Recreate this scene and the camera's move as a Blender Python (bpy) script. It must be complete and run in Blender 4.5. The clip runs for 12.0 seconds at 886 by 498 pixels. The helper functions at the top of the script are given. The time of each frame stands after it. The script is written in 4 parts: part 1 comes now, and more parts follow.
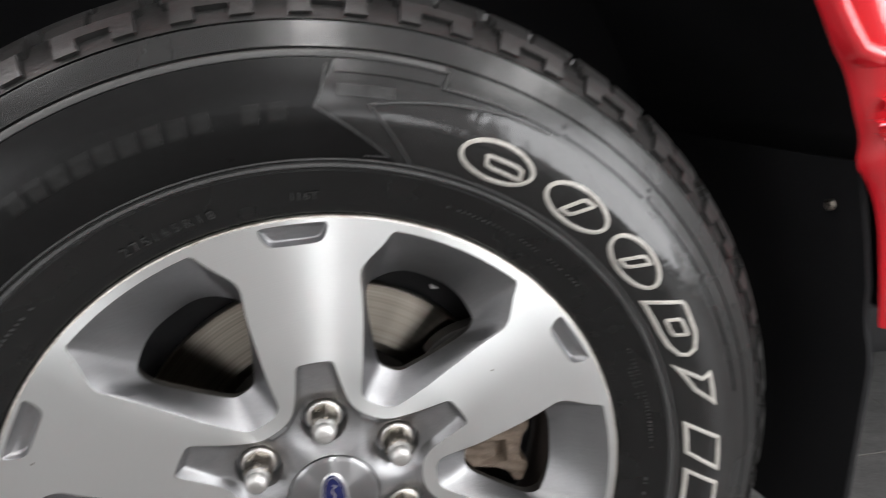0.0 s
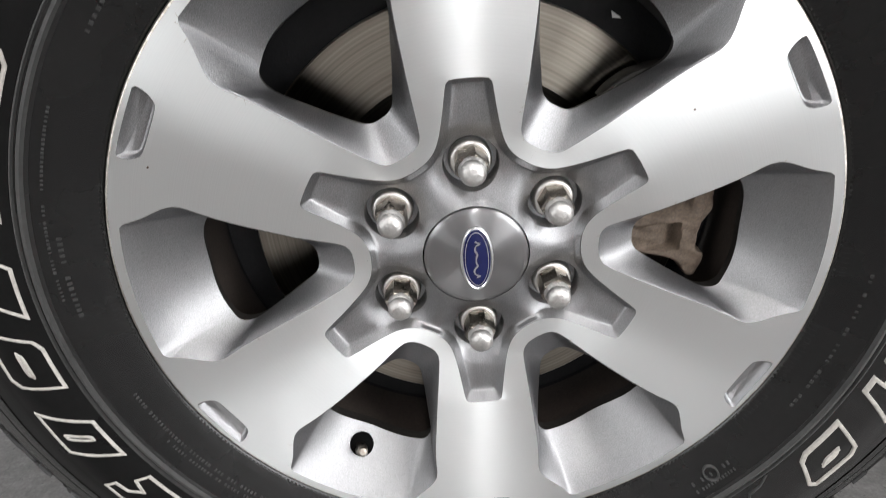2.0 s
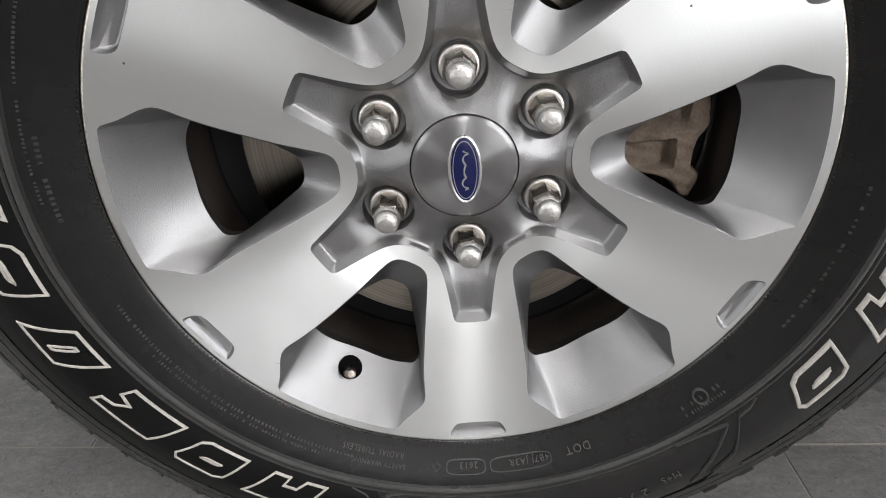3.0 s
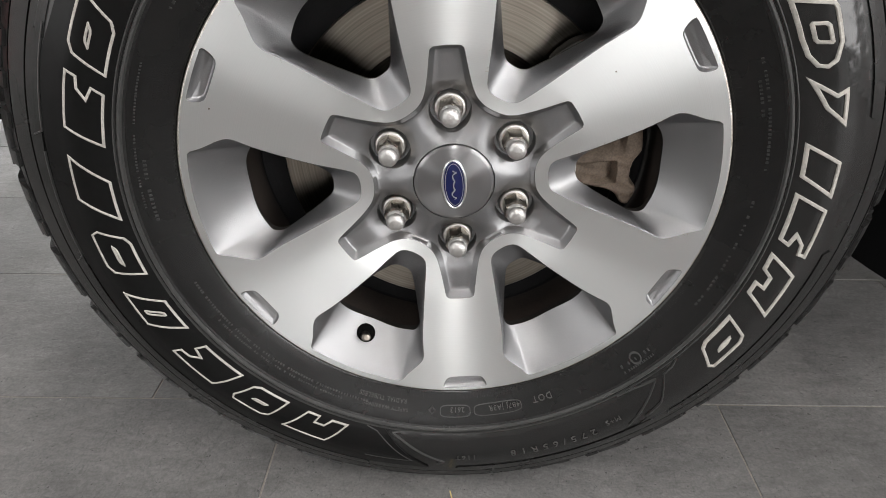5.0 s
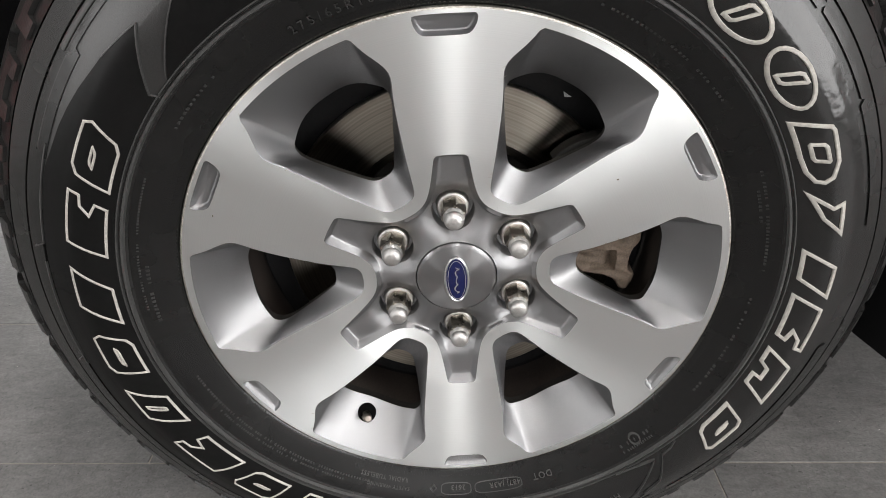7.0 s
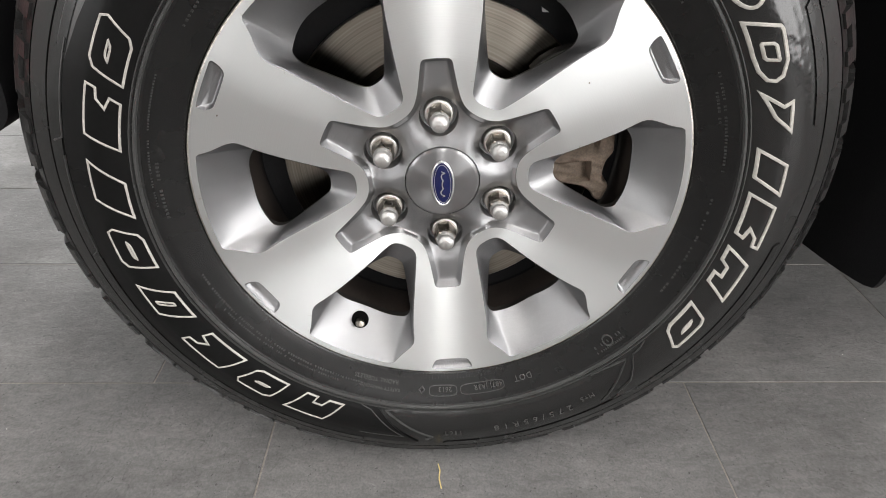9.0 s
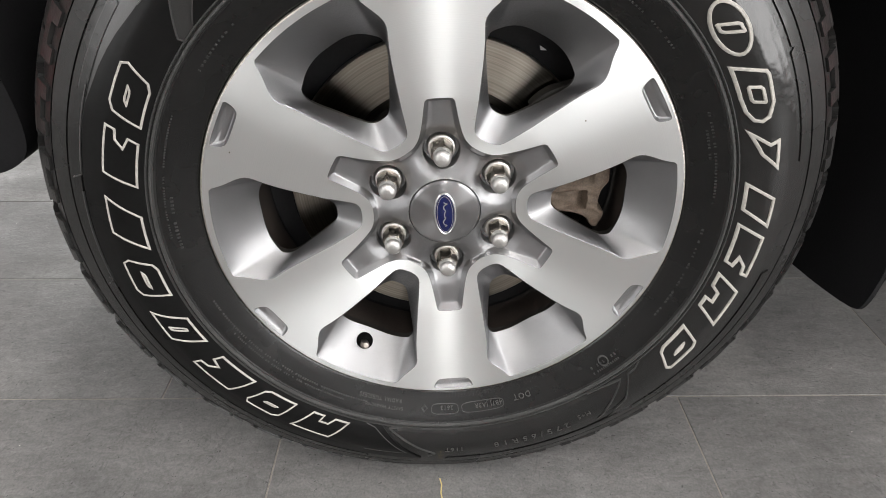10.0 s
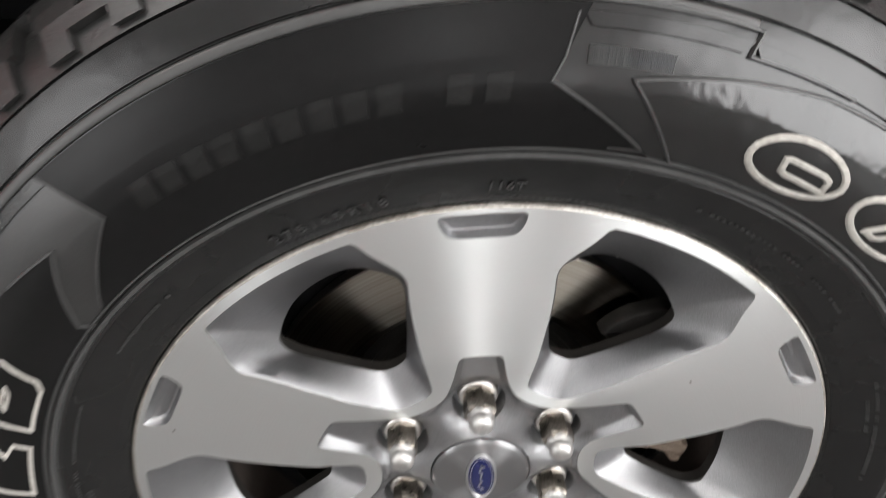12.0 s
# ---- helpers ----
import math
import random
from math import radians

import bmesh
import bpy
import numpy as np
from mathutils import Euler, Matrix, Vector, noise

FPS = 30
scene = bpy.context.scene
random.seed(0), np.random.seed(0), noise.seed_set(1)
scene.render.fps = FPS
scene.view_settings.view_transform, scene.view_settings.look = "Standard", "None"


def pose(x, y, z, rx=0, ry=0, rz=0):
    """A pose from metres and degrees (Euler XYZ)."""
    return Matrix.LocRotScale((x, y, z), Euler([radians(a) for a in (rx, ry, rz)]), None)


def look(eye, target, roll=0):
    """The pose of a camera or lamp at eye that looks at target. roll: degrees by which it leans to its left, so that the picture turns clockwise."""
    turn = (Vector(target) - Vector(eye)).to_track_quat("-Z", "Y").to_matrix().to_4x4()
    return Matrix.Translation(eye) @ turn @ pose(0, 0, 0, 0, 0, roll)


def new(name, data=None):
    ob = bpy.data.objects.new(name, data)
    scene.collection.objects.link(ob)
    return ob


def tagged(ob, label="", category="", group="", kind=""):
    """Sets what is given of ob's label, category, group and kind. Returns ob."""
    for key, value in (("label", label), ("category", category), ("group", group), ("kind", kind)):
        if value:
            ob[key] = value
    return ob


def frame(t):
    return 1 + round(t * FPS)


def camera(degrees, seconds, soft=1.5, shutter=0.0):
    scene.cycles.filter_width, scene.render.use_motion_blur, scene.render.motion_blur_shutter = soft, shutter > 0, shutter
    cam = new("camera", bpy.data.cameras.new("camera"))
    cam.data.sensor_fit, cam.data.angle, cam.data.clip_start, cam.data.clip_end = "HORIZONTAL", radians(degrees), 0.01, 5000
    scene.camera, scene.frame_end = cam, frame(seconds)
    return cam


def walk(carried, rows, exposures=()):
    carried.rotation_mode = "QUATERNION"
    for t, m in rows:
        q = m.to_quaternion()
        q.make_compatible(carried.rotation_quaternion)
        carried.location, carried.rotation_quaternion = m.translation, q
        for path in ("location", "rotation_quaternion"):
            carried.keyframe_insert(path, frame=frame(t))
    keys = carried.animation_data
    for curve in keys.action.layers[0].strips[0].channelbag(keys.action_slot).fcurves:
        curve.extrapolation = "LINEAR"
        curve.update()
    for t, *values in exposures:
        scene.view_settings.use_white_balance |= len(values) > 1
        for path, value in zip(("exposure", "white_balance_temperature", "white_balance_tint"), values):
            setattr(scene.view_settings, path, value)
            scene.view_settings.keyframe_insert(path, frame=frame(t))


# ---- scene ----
cam = camera(71.91, 12.0, soft=0.6, shutter=0.45)
PATH = [
    (0.0, (0.0084, -0.3954, 0.7361), (0.1215, 0.1697, 0.5692), -1.34),
    (0.5, (-0.0191, -0.3659, 0.7039), (0.0203, 0.2037, 0.5192), -1.37),
    (1.0, (-0.0153, -0.3350, 0.6607), (0.0058, 0.2225, 0.4399), -1.17),
    (1.5, (-0.0235, -0.3307, 0.6273), (-0.0044, 0.2132, 0.3747), -1.09),
    (2.0, (-0.0321, -0.3337, 0.6007), (-0.0213, 0.1991, 0.3249), -0.90),
    (2.5, (-0.0206, -0.3358, 0.5723), (-0.0180, 0.1889, 0.2813), -0.87),
    (2.7, (-0.0225, -0.3389, 0.5564), (-0.0138, 0.1836, 0.2615), -0.58),
    (4.3, (-0.0109, -0.4183, 0.6287), (-0.0193, 0.0951, 0.3183), -0.86),
    (4.5, (-0.0146, -0.4353, 0.6436), (-0.0136, 0.0775, 0.3321), -0.42),
    (5.0, (-0.0106, -0.4705, 0.6411), (-0.0109, 0.0412, 0.3278), -0.32),
    (5.5, (-0.0125, -0.4733, 0.6541), (-0.0107, 0.0384, 0.3408), -0.15),
    (6.0, (-0.0147, -0.4569, 0.6741), (-0.0099, 0.0551, 0.3613), -0.05),
    (6.5, (-0.0174, -0.4399, 0.7017), (-0.0074, 0.0720, 0.3888), 0.10),
    (7.0, (-0.0266, -0.4256, 0.7213), (-0.0123, 0.0850, 0.4065), 0.18),
    (7.5, (-0.0256, -0.4333, 0.7013), (-0.0059, 0.0765, 0.3854), 0.30),
    (7.7, (-0.0229, -0.4451, 0.6814), (-0.0021, 0.0648, 0.3659), 0.35),
    (9.3, (-0.0206, -0.5188, 0.6785), (-0.0013, -0.0171, 0.3500), 0.62),
    (9.5, (-0.0244, -0.5218, 0.6994), (-0.0046, -0.0193, 0.3722), 0.62),
    (10.0, (-0.0275, -0.5153, 0.7183), (-0.0047, -0.0134, 0.3903), 0.70),
    (10.5, (-0.0355, -0.4914, 0.7205), (-0.0107, 0.0132, 0.3969), 0.69),
    (11.0, (-0.0736, -0.4104, 0.7573), (-0.0493, 0.0915, 0.4294), 0.78),
    (11.5, (-0.0842, -0.3320, 0.7810), (-0.0542, 0.1687, 0.4518), 1.13),
    (12.0, (-0.0506, -0.2443, 0.7964), (-0.0208, 0.2574, 0.4686), 1.12),
]
walk(cam, [(t, look(eye, target, roll)) for t, eye, target, roll in PATH],
     exposures=[(0.0, 0.06, 6500, 10), (0.5, 0.13, 6500, 10), (1.5, 0.05, 6500, 10), (2.0, 0.0, 6530, 10), (2.5, -0.24, 6550, 10), (4.5, -0.35, 6690, 10), (5.5, -0.2, 6690, 10), (6.5, -0.2, 6690, 10), (7.5, -0.12, 6690, 10), (9.5, 0.0, 6690, 10), (11.0, 0.0, 6700, 10), (12.0, 0.16, 6620, 10)])

# ---- world, lamps, exposure ----
scene.view_settings.exposure = 0.0
world = bpy.data.worlds.new("world")
world.use_nodes = True
world.node_tree.nodes["Background"].inputs[0].default_value = (0.9, 0.95, 1.0, 1)
world.node_tree.nodes["Background"].inputs[1].default_value = 0.02
scene.world = world


def area_lamp(name, eye, target, sx, sy, watts, colour):
    d = bpy.data.lights.new(name, "AREA")
    d.shape, d.size, d.size_y, d.energy, d.color = "RECTANGLE", sx, sy, watts, colour
    ob = new(name, d)
    ob.matrix_world = look(eye, target)
    return ob


area_lamp("ceiling_lamp", (0.08, -1.5, 2.95), (0.08, -1.5, 0), 0.12, 2.6, 38, (1.0, 0.99, 0.985))
area_lamp("ceiling_lamp", (-2.4, 0.2, 2.95), (-2.4, 0.2, 0), 0.7, 2.6, 75, (1.0, 0.99, 0.985))
area_lamp("ceiling_lamp", (2.4, -1.4, 2.95), (2.4, -1.4, 0), 0.7, 2.6, 55, (1.0, 0.99, 0.985))
# broad unseen source at the right, placed by the glare on the tyre
area_lamp("unseen_light", (2.9, -2.5, 1.3), (0, 0, 0.5), 2.6, 2.2, 140, (0.97, 0.98, 1.0))
# two small panels added in front for streaks on the spokes, no known window
area_lamp("unseen_light", (-0.05, -3.3, 1.95), (0, 0, 0.4), 0.35, 0.9, 11, (0.97, 0.98, 1.0))
area_lamp("unseen_light", (0.42, -3.3, 0.75), (0, 0, 0.4), 0.9, 0.5, 5.0, (0.97, 0.98, 1.0))
# added at the left to brighten the spokes and the tyre shoulder
area_lamp("unseen_light", (-3.2, -2.5, 1.2), (0, 0, 0.45), 1.5, 1.6, 38, (0.97, 0.98, 1.0))
# added at the back to brighten the floor on the left
area_lamp("unseen_light", (-2.3, 3.9, 1.2), (-0.8, 0.3, 0.0), 2.2, 1.6, 48, (0.97, 0.98, 1.0))

# ---- materials ----
CENTRE = (0.0, 0.0, 0.392)


def material(name, base, rough, metal=0.0, base2=None, scale=8.0, fine=300.0, bump=0.0, bump_scale=400.0, rough_var=0.08, spec=0.5, coat=0.0, mix=0.5):
    """A surface with variation at two scales and a fine relief."""
    m = bpy.data.materials.new(name)
    m.use_nodes = True
    nt = m.node_tree
    b = nt.nodes["Principled BSDF"]
    L = nt.links.new
    b.inputs["Metallic"].default_value, b.inputs["Specular IOR Level"].default_value = metal, spec
    b.inputs["Coat Weight"].default_value, b.inputs["Coat Roughness"].default_value = coat, 0.05
    tc = nt.nodes.new("ShaderNodeTexCoord")
    n1, n2 = nt.nodes.new("ShaderNodeTexNoise"), nt.nodes.new("ShaderNodeTexNoise")
    n1.inputs["Scale"].default_value, n1.inputs["Detail"].default_value = scale, 6
    n2.inputs["Scale"].default_value, n2.inputs["Detail"].default_value = fine, 2
    for n in (n1, n2):
        L(tc.outputs["Object"], n.inputs["Vector"])
    add = nt.nodes.new("ShaderNodeMath")
    add.operation = "MULTIPLY_ADD"
    add.inputs[1].default_value = mix
    half = nt.nodes.new("ShaderNodeMath")
    half.operation = "MULTIPLY"
    half.inputs[1].default_value = 1 - mix
    L(n1.outputs["Fac"], half.inputs[0])
    L(n2.outputs["Fac"], add.inputs[0])
    L(half.outputs[0], add.inputs[2])
    ramp = nt.nodes.new("ShaderNodeMapRange")
    ramp.inputs["From Min"].default_value, ramp.inputs["From Max"].default_value = 0.3, 0.7
    L(add.outputs[0], ramp.inputs["Value"])
    mx = nt.nodes.new("ShaderNodeMix")
    mx.data_type = "RGBA"
    mx.inputs["A"].default_value = (*base, 1)
    mx.inputs["B"].default_value = (*(base2 or [c * 1.2 for c in base]), 1)
    L(ramp.outputs[0], mx.inputs["Factor"])
    L(mx.outputs["Result"], b.inputs["Base Color"])
    rr = nt.nodes.new("ShaderNodeMapRange")
    rr.inputs["To Min"].default_value, rr.inputs["To Max"].default_value = max(rough - rough_var, 0.02), rough + rough_var
    L(n1.outputs["Fac"], rr.inputs["Value"])
    L(rr.outputs[0], b.inputs["Roughness"])
    if bump:
        n3 = nt.nodes.new("ShaderNodeTexNoise")
        n3.inputs["Scale"].default_value, n3.inputs["Detail"].default_value = bump_scale, 3
        L(tc.outputs["Object"], n3.inputs["Vector"])
        bp = nt.nodes.new("ShaderNodeBump")
        bp.inputs["Strength"].default_value, bp.inputs["Distance"].default_value = 1.0, bump
        L(n3.outputs["Fac"], bp.inputs["Height"])
        L(bp.outputs["Normal"], b.inputs["Normal"])
    return m


def lathe_turned(name, base, rough, aniso=0.8, marks=0.93, pitch=1400):
    """Machined aluminium: circular tool marks about the axle spread the gloss along the radius."""
    m = bpy.data.materials.new(name)
    m.use_nodes = True
    nt = m.node_tree
    b = nt.nodes["Principled BSDF"]
    L = nt.links.new
    b.inputs["Metallic"].default_value, b.inputs["Anisotropic"].default_value = 1.0, aniso
    geo = nt.nodes.new("ShaderNodeNewGeometry")
    sub, crs, ln, dist = (nt.nodes.new("ShaderNodeVectorMath") for _ in range(4))
    sub.operation, crs.operation, ln.operation, dist.operation = "SUBTRACT", "MULTIPLY", "NORMALIZE", "LENGTH"
    sub.inputs[1].default_value = CENTRE
    crs.inputs[1].default_value = (1, 0, 1)
    L(geo.outputs["Position"], sub.inputs[0])
    L(sub.outputs[0], crs.inputs[0])
    L(crs.outputs[0], ln.inputs[0])
    L(crs.outputs[0], dist.inputs[0])
    L(ln.outputs[0], b.inputs["Tangent"])
    ring = nt.nodes.new("ShaderNodeTexNoise")
    ring.noise_dimensions = "1D"
    ring.inputs["Scale"].default_value, ring.inputs["Detail"].default_value = pitch, 3
    L(dist.outputs["Value"], ring.inputs["W"])
    blotch = nt.nodes.new("ShaderNodeTexNoise")
    blotch.inputs["Scale"].default_value, blotch.inputs["Detail"].default_value = 25, 5
    L(sub.outputs[0], blotch.inputs["Vector"])
    rr = nt.nodes.new("ShaderNodeMapRange")
    rr.inputs["To Min"].default_value, rr.inputs["To Max"].default_value = rough - 0.05, rough + 0.06
    L(blotch.outputs["Fac"], rr.inputs["Value"])
    L(rr.outputs[0], b.inputs["Roughness"])
    mx = nt.nodes.new("ShaderNodeMix")
    mx.data_type = "RGBA"
    mx.inputs["A"].default_value = (*[c * marks for c in base], 1)
    mx.inputs["B"].default_value = (*base, 1)
    L(ring.outputs["Fac"], mx.inputs["Factor"])
    L(mx.outputs["Result"], b.inputs["Base Color"])
    bp = nt.nodes.new("ShaderNodeBump")
    bp.inputs["Strength"].default_value, bp.inputs["Distance"].default_value = 0.25, 0.00006
    L(ring.outputs["Fac"], bp.inputs["Height"])
    L(bp.outputs["Normal"], b.inputs["Normal"])
    return m


MACHINED = lathe_turned("machined_aluminium", (0.88, 0.90, 0.897), 0.32, 1.0)
LIP = material("worn_machined_lip", (0.30, 0.27, 0.22), 0.42, 1, (0.86, 0.84, 0.79), 60, 520, 0.0002, 500, mix=0.55)
PAINT = material("grey_metallic_paint", (0.19, 0.19, 0.195), 0.37, 0.95, (0.37, 0.37, 0.376), 30, 1700, 0.00022, 1500, 0.025, mix=0.8)
CAP_PAINT = lathe_turned("satin_grey_cap_paint", (0.33, 0.33, 0.335), 0.31, 0.95)
RUBBER = material("black_rubber", (0.006, 0.006, 0.006), 0.26, 0, (0.012, 0.012, 0.0117), 14, 220, 0.0006, 45, 0.08, spec=0.48)
GLOSS_RUBBER = material("wet_dressed_rubber", (0.007, 0.007, 0.007), 0.14, 0, (0.012, 0.012, 0.0116), 14, 120, 0.0011, 34, 0.07, spec=0.5)
# base lightened to imitate the lamps' grey sheen along the shoulder
BAND_RUBBER = material("sheen_band_rubber", (0.02, 0.02, 0.0196), 0.46, 0, (0.034, 0.034, 0.033), 40, 500, spec=0.7)
FIELD_RUBBER = material("hatched_glossy_rubber", (0.012, 0.012, 0.0118), 0.3, 0, (0.024, 0.024, 0.0235), 40, 900, 0.00012, 1100, 0.06, spec=0.62, mix=0.7)
# writing is plain black rubber; the lighter base stands for its sheen
TEXT_RUBBER = material("sheen_moulded_rubber", (0.035, 0.034, 0.033), 0.4, 0, (0.075, 0.073, 0.07), 60, 400)
# paler base paints the highlights caught by raised rings, seams and signs
RING_RUBBER = material("highlight_ring_rubber", (0.03, 0.03, 0.0295), 0.36, 0, (0.055, 0.055, 0.054), 30, 300)
FINE_RUBBER = material("fine_moulded_rubber", (0.018, 0.018, 0.0178), 0.36, 0, (0.042, 0.042, 0.041), 60, 400)
BEAD_RUBBER = material("smooth_bead_rubber", (0.005, 0.005, 0.005), 0.27, 0, (0.009, 0.009, 0.0088), 16, 220, 0.0003, 60, 0.1, spec=0.34)
PANEL_RUBBER = material("satin_black_rubber", (0.004, 0.004, 0.004), 0.30, 0, (0.007, 0.007, 0.007), 14, 220, 0.00006, 700, 0.08, spec=0.15)
NAME_RUBBER = material("faint_raised_rubber", (0.007, 0.007, 0.0068), 0.34, 0, (0.012, 0.012, 0.0117), 70, 420, 0.0002, 500, spec=0.17)
TREAD_RUBBER = material("dusty_tread_rubber", (0.008, 0.008, 0.0078), 0.38, 0, (0.020, 0.0195, 0.019), 30, 260, 0.0003, 400, spec=0.46)
WHITE_RUBBER = material("off_white_rubber", (0.27, 0.255, 0.23), 0.55, 0, (0.52, 0.50, 0.46), 60, 420, 0.0002, 700)
STEEL = material("weathered_stainless_steel", (0.50, 0.49, 0.475), 0.42, 1, (0.68, 0.67, 0.655), 90, 700, 0.0005, 500, 0.1)
WASHER_STEEL = material("bright_washer_steel", (0.70, 0.68, 0.64), 0.36, 1, (0.82, 0.80, 0.77), 120, 700, 0.0002, 500, 0.1)
HEX_STEEL = material("tarnished_steel", (0.15, 0.132, 0.11), 0.30, 1, (0.46, 0.42, 0.37), 120, 700, 0.0003, 500, 0.1)
DISC_STEEL = lathe_turned("worn_disc_steel", (0.50, 0.455, 0.39), 0.30, 1.0, 0.35, 420)
# dirty iron; the same dark colour stands for shade behind the openings
HUB_DARK = material("dirty_iron_and_shade", (0.012, 0.011, 0.010), 0.55, 0.2, (0.03, 0.027, 0.024), 60, 500, 0.0004, 260)
RUST = material("rusty_cast_iron", (0.075, 0.056, 0.042), 0.75, 0.1, (0.17, 0.128, 0.095), 60, 500, 0.0006, 260)
# black that stands for the shade inside the valve's bore
BORE_BLACK = material("bore_shade_black", (0.002, 0.002, 0.002), 0.9, 0, (0.004, 0.004, 0.004), 60, 500, spec=0.05)
BARREL = material("dusty_brown_barrel", (0.03, 0.024, 0.021), 0.6, 0.3, (0.055, 0.043, 0.036), 25, 400, 0.0001, 500)
LINER = material("matt_black_liner", (0.007, 0.007, 0.0076), 0.75, 0, (0.012, 0.012, 0.0128), 10, 300, 0.0002, 500, spec=0.12)
BLACK = material("black_plastic", (0.007, 0.007, 0.008), 0.55, 0, (0.014, 0.014, 0.015), 10, 300, 0.0002, 500, spec=0.3)
RED = material("red_car_paint", (0.62, 0.010, 0.020), 0.25, 0.0, (0.68, 0.013, 0.024), 3, 900, coat=1.0)
BLUE = material("blue_enamel", (0.003, 0.006, 0.052), 0.18, 0.0, (0.005, 0.009, 0.064), 60, 800, coat=0.15)
CHROME = material("bright_chrome", (0.55, 0.55, 0.56), 0.3, 1, (0.66, 0.66, 0.66), 60, 800)


def stone_tile(name):
    """Grey cement-look tile: clouds, streaks, dark specks and pits; each tile takes its own part of the pattern."""
    m = bpy.data.materials.new(name)
    m.use_nodes = True
    nt = m.node_tree
    b = nt.nodes["Principled BSDF"]
    L = nt.links.new
    tc, info = nt.nodes.new("ShaderNodeTexCoord"), nt.nodes.new("ShaderNodeObjectInfo")
    off = nt.nodes.new("ShaderNodeVectorMath")
    off.operation = "MULTIPLY_ADD"
    off.inputs[1].default_value = (1, 1, 1)
    rnd = nt.nodes.new("ShaderNodeVectorMath")
    rnd.operation = "SCALE"
    rnd.inputs[0].default_value = (17.0, 31.0, 7.0)
    L(info.outputs["Random"], rnd.inputs["Scale"])
    L(tc.outputs["Object"], off.inputs[0])
    L(rnd.outputs[0], off.inputs[2])

    def noise_node(scale, detail, stretch=(1, 1, 1), dist=0.0):
        mp = nt.nodes.new("ShaderNodeMapping")
        mp.inputs["Scale"].default_value = stretch
        L(off.outputs[0], mp.inputs["Vector"])
        n = nt.nodes.new("ShaderNodeTexNoise")
        n.inputs["Scale"].default_value, n.inputs["Detail"].default_value, n.inputs["Distortion"].default_value = scale, detail, dist
        L(mp.outputs[0], n.inputs["Vector"])
        return n.outputs["Fac"]

    def ramp(val, lo, hi, a, c):
        r = nt.nodes.new("ShaderNodeMapRange")
        for key, v in (("From Min", lo), ("From Max", hi), ("To Min", a), ("To Max", c)):
            r.inputs[key].default_value = v
        L(val, r.inputs["Value"])
        return r.outputs[0]

    def times(p, q):
        k = nt.nodes.new("ShaderNodeMath")
        k.operation = "MULTIPLY"
        L(p, k.inputs[0])
        L(q, k.inputs[1])
        return k.outputs[0]

    cloud = ramp(noise_node(6, 9, (1, 1, 1), 0.6), 0.3, 0.7, 0.80, 1.18)
    streak = ramp(noise_node(16, 6, (1, 3.5, 1), 0.8), 0.3, 0.7, 0.88, 1.12)
    grain = ramp(noise_node(330, 3), 0.3, 0.7, 0.84, 1.15)
    speck = ramp(noise_node(75, 4, (1, 2.2, 1), 0.8), 0.66, 0.74, 1.0, 0.66)
    smear = ramp(noise_node(48, 8, (1, 1.8, 1), 1.6), 0.3, 0.7, 0.84, 1.16)
    chalk = ramp(noise_node(26, 10, (2.4, 0.7, 1), 2.5), 0.66, 0.80, 1.0, 1.32)
    pits = ramp(noise_node(190, 2), 0.69, 0.73, 1.0, 0.50)
    scuff = ramp(noise_node(34, 9, (2.2, 1, 1), 1.8), 0.58, 0.70, 1.0, 0.80)
    tone = ramp(info.outputs["Random"], 0, 1, 0.93, 1.05)
    v = times(times(times(times(cloud, streak), times(grain, speck)), times(times(smear, chalk), times(pits, scuff))), tone)
    base = nt.nodes.new("ShaderNodeMix")
    base.data_type = "RGBA"
    base.inputs["A"].default_value, base.inputs["B"].default_value = (0.149, 0.149, 0.149, 1), (0.157, 0.152, 0.145, 1)
    L(noise_node(3, 4), base.inputs["Factor"])
    mul = nt.nodes.new("ShaderNodeVectorMath")
    mul.operation = "SCALE"
    L(base.outputs["Result"], mul.inputs[0])
    L(v, mul.inputs["Scale"])
    L(mul.outputs[0], b.inputs["Base Color"])
    L(ramp(noise_node(9, 5), 0.3, 0.7, 0.36, 0.58), b.inputs["Roughness"])
    bp = nt.nodes.new("ShaderNodeBump")
    bp.inputs["Strength"].default_value, bp.inputs["Distance"].default_value = 0.9, 0.0007
    L(v, bp.inputs["Height"])
    L(bp.outputs["Normal"], b.inputs["Normal"])
    return m


TILE = stone_tile("grey_stone_tile")
GROUT = material("brown_grey_grout", (0.17, 0.156, 0.138), 0.85, 0, (0.36, 0.33, 0.295), 7, 300, 0.0003, 500)
WALL = material("pale_grey_wall_paint", (0.54, 0.54, 0.54), 0.7, 0, (0.62, 0.62, 0.615), 2, 60, 0.0002, 300)
CEILING = material("white_ceiling_paint", (0.78, 0.78, 0.775), 0.7, 0, (0.82, 0.82, 0.815), 2, 60, 0.0002, 300)
STRAW = material("dry_straw", (0.55, 0.43, 0.16), 0.6, 0, (0.7, 0.58, 0.28), 80, 400)


# ---- builders ----
def part(name, bm, mat, parent=None, label="", smooth=True):
    me = bpy.data.meshes.new(name)
    bmesh.ops.recalc_face_normals(bm, faces=bm.faces)
    bm.to_mesh(me)
    bm.free()
    me.materials.append(mat)
    for p in me.polygons:
        p.use_smooth = smooth
    if smooth:
        me.set_sharp_from_angle(angle=radians(35))
    ob = new(name, me)
    if parent is not None:
        ob.parent = parent
    if label:
        ob["label"] = label
    return ob


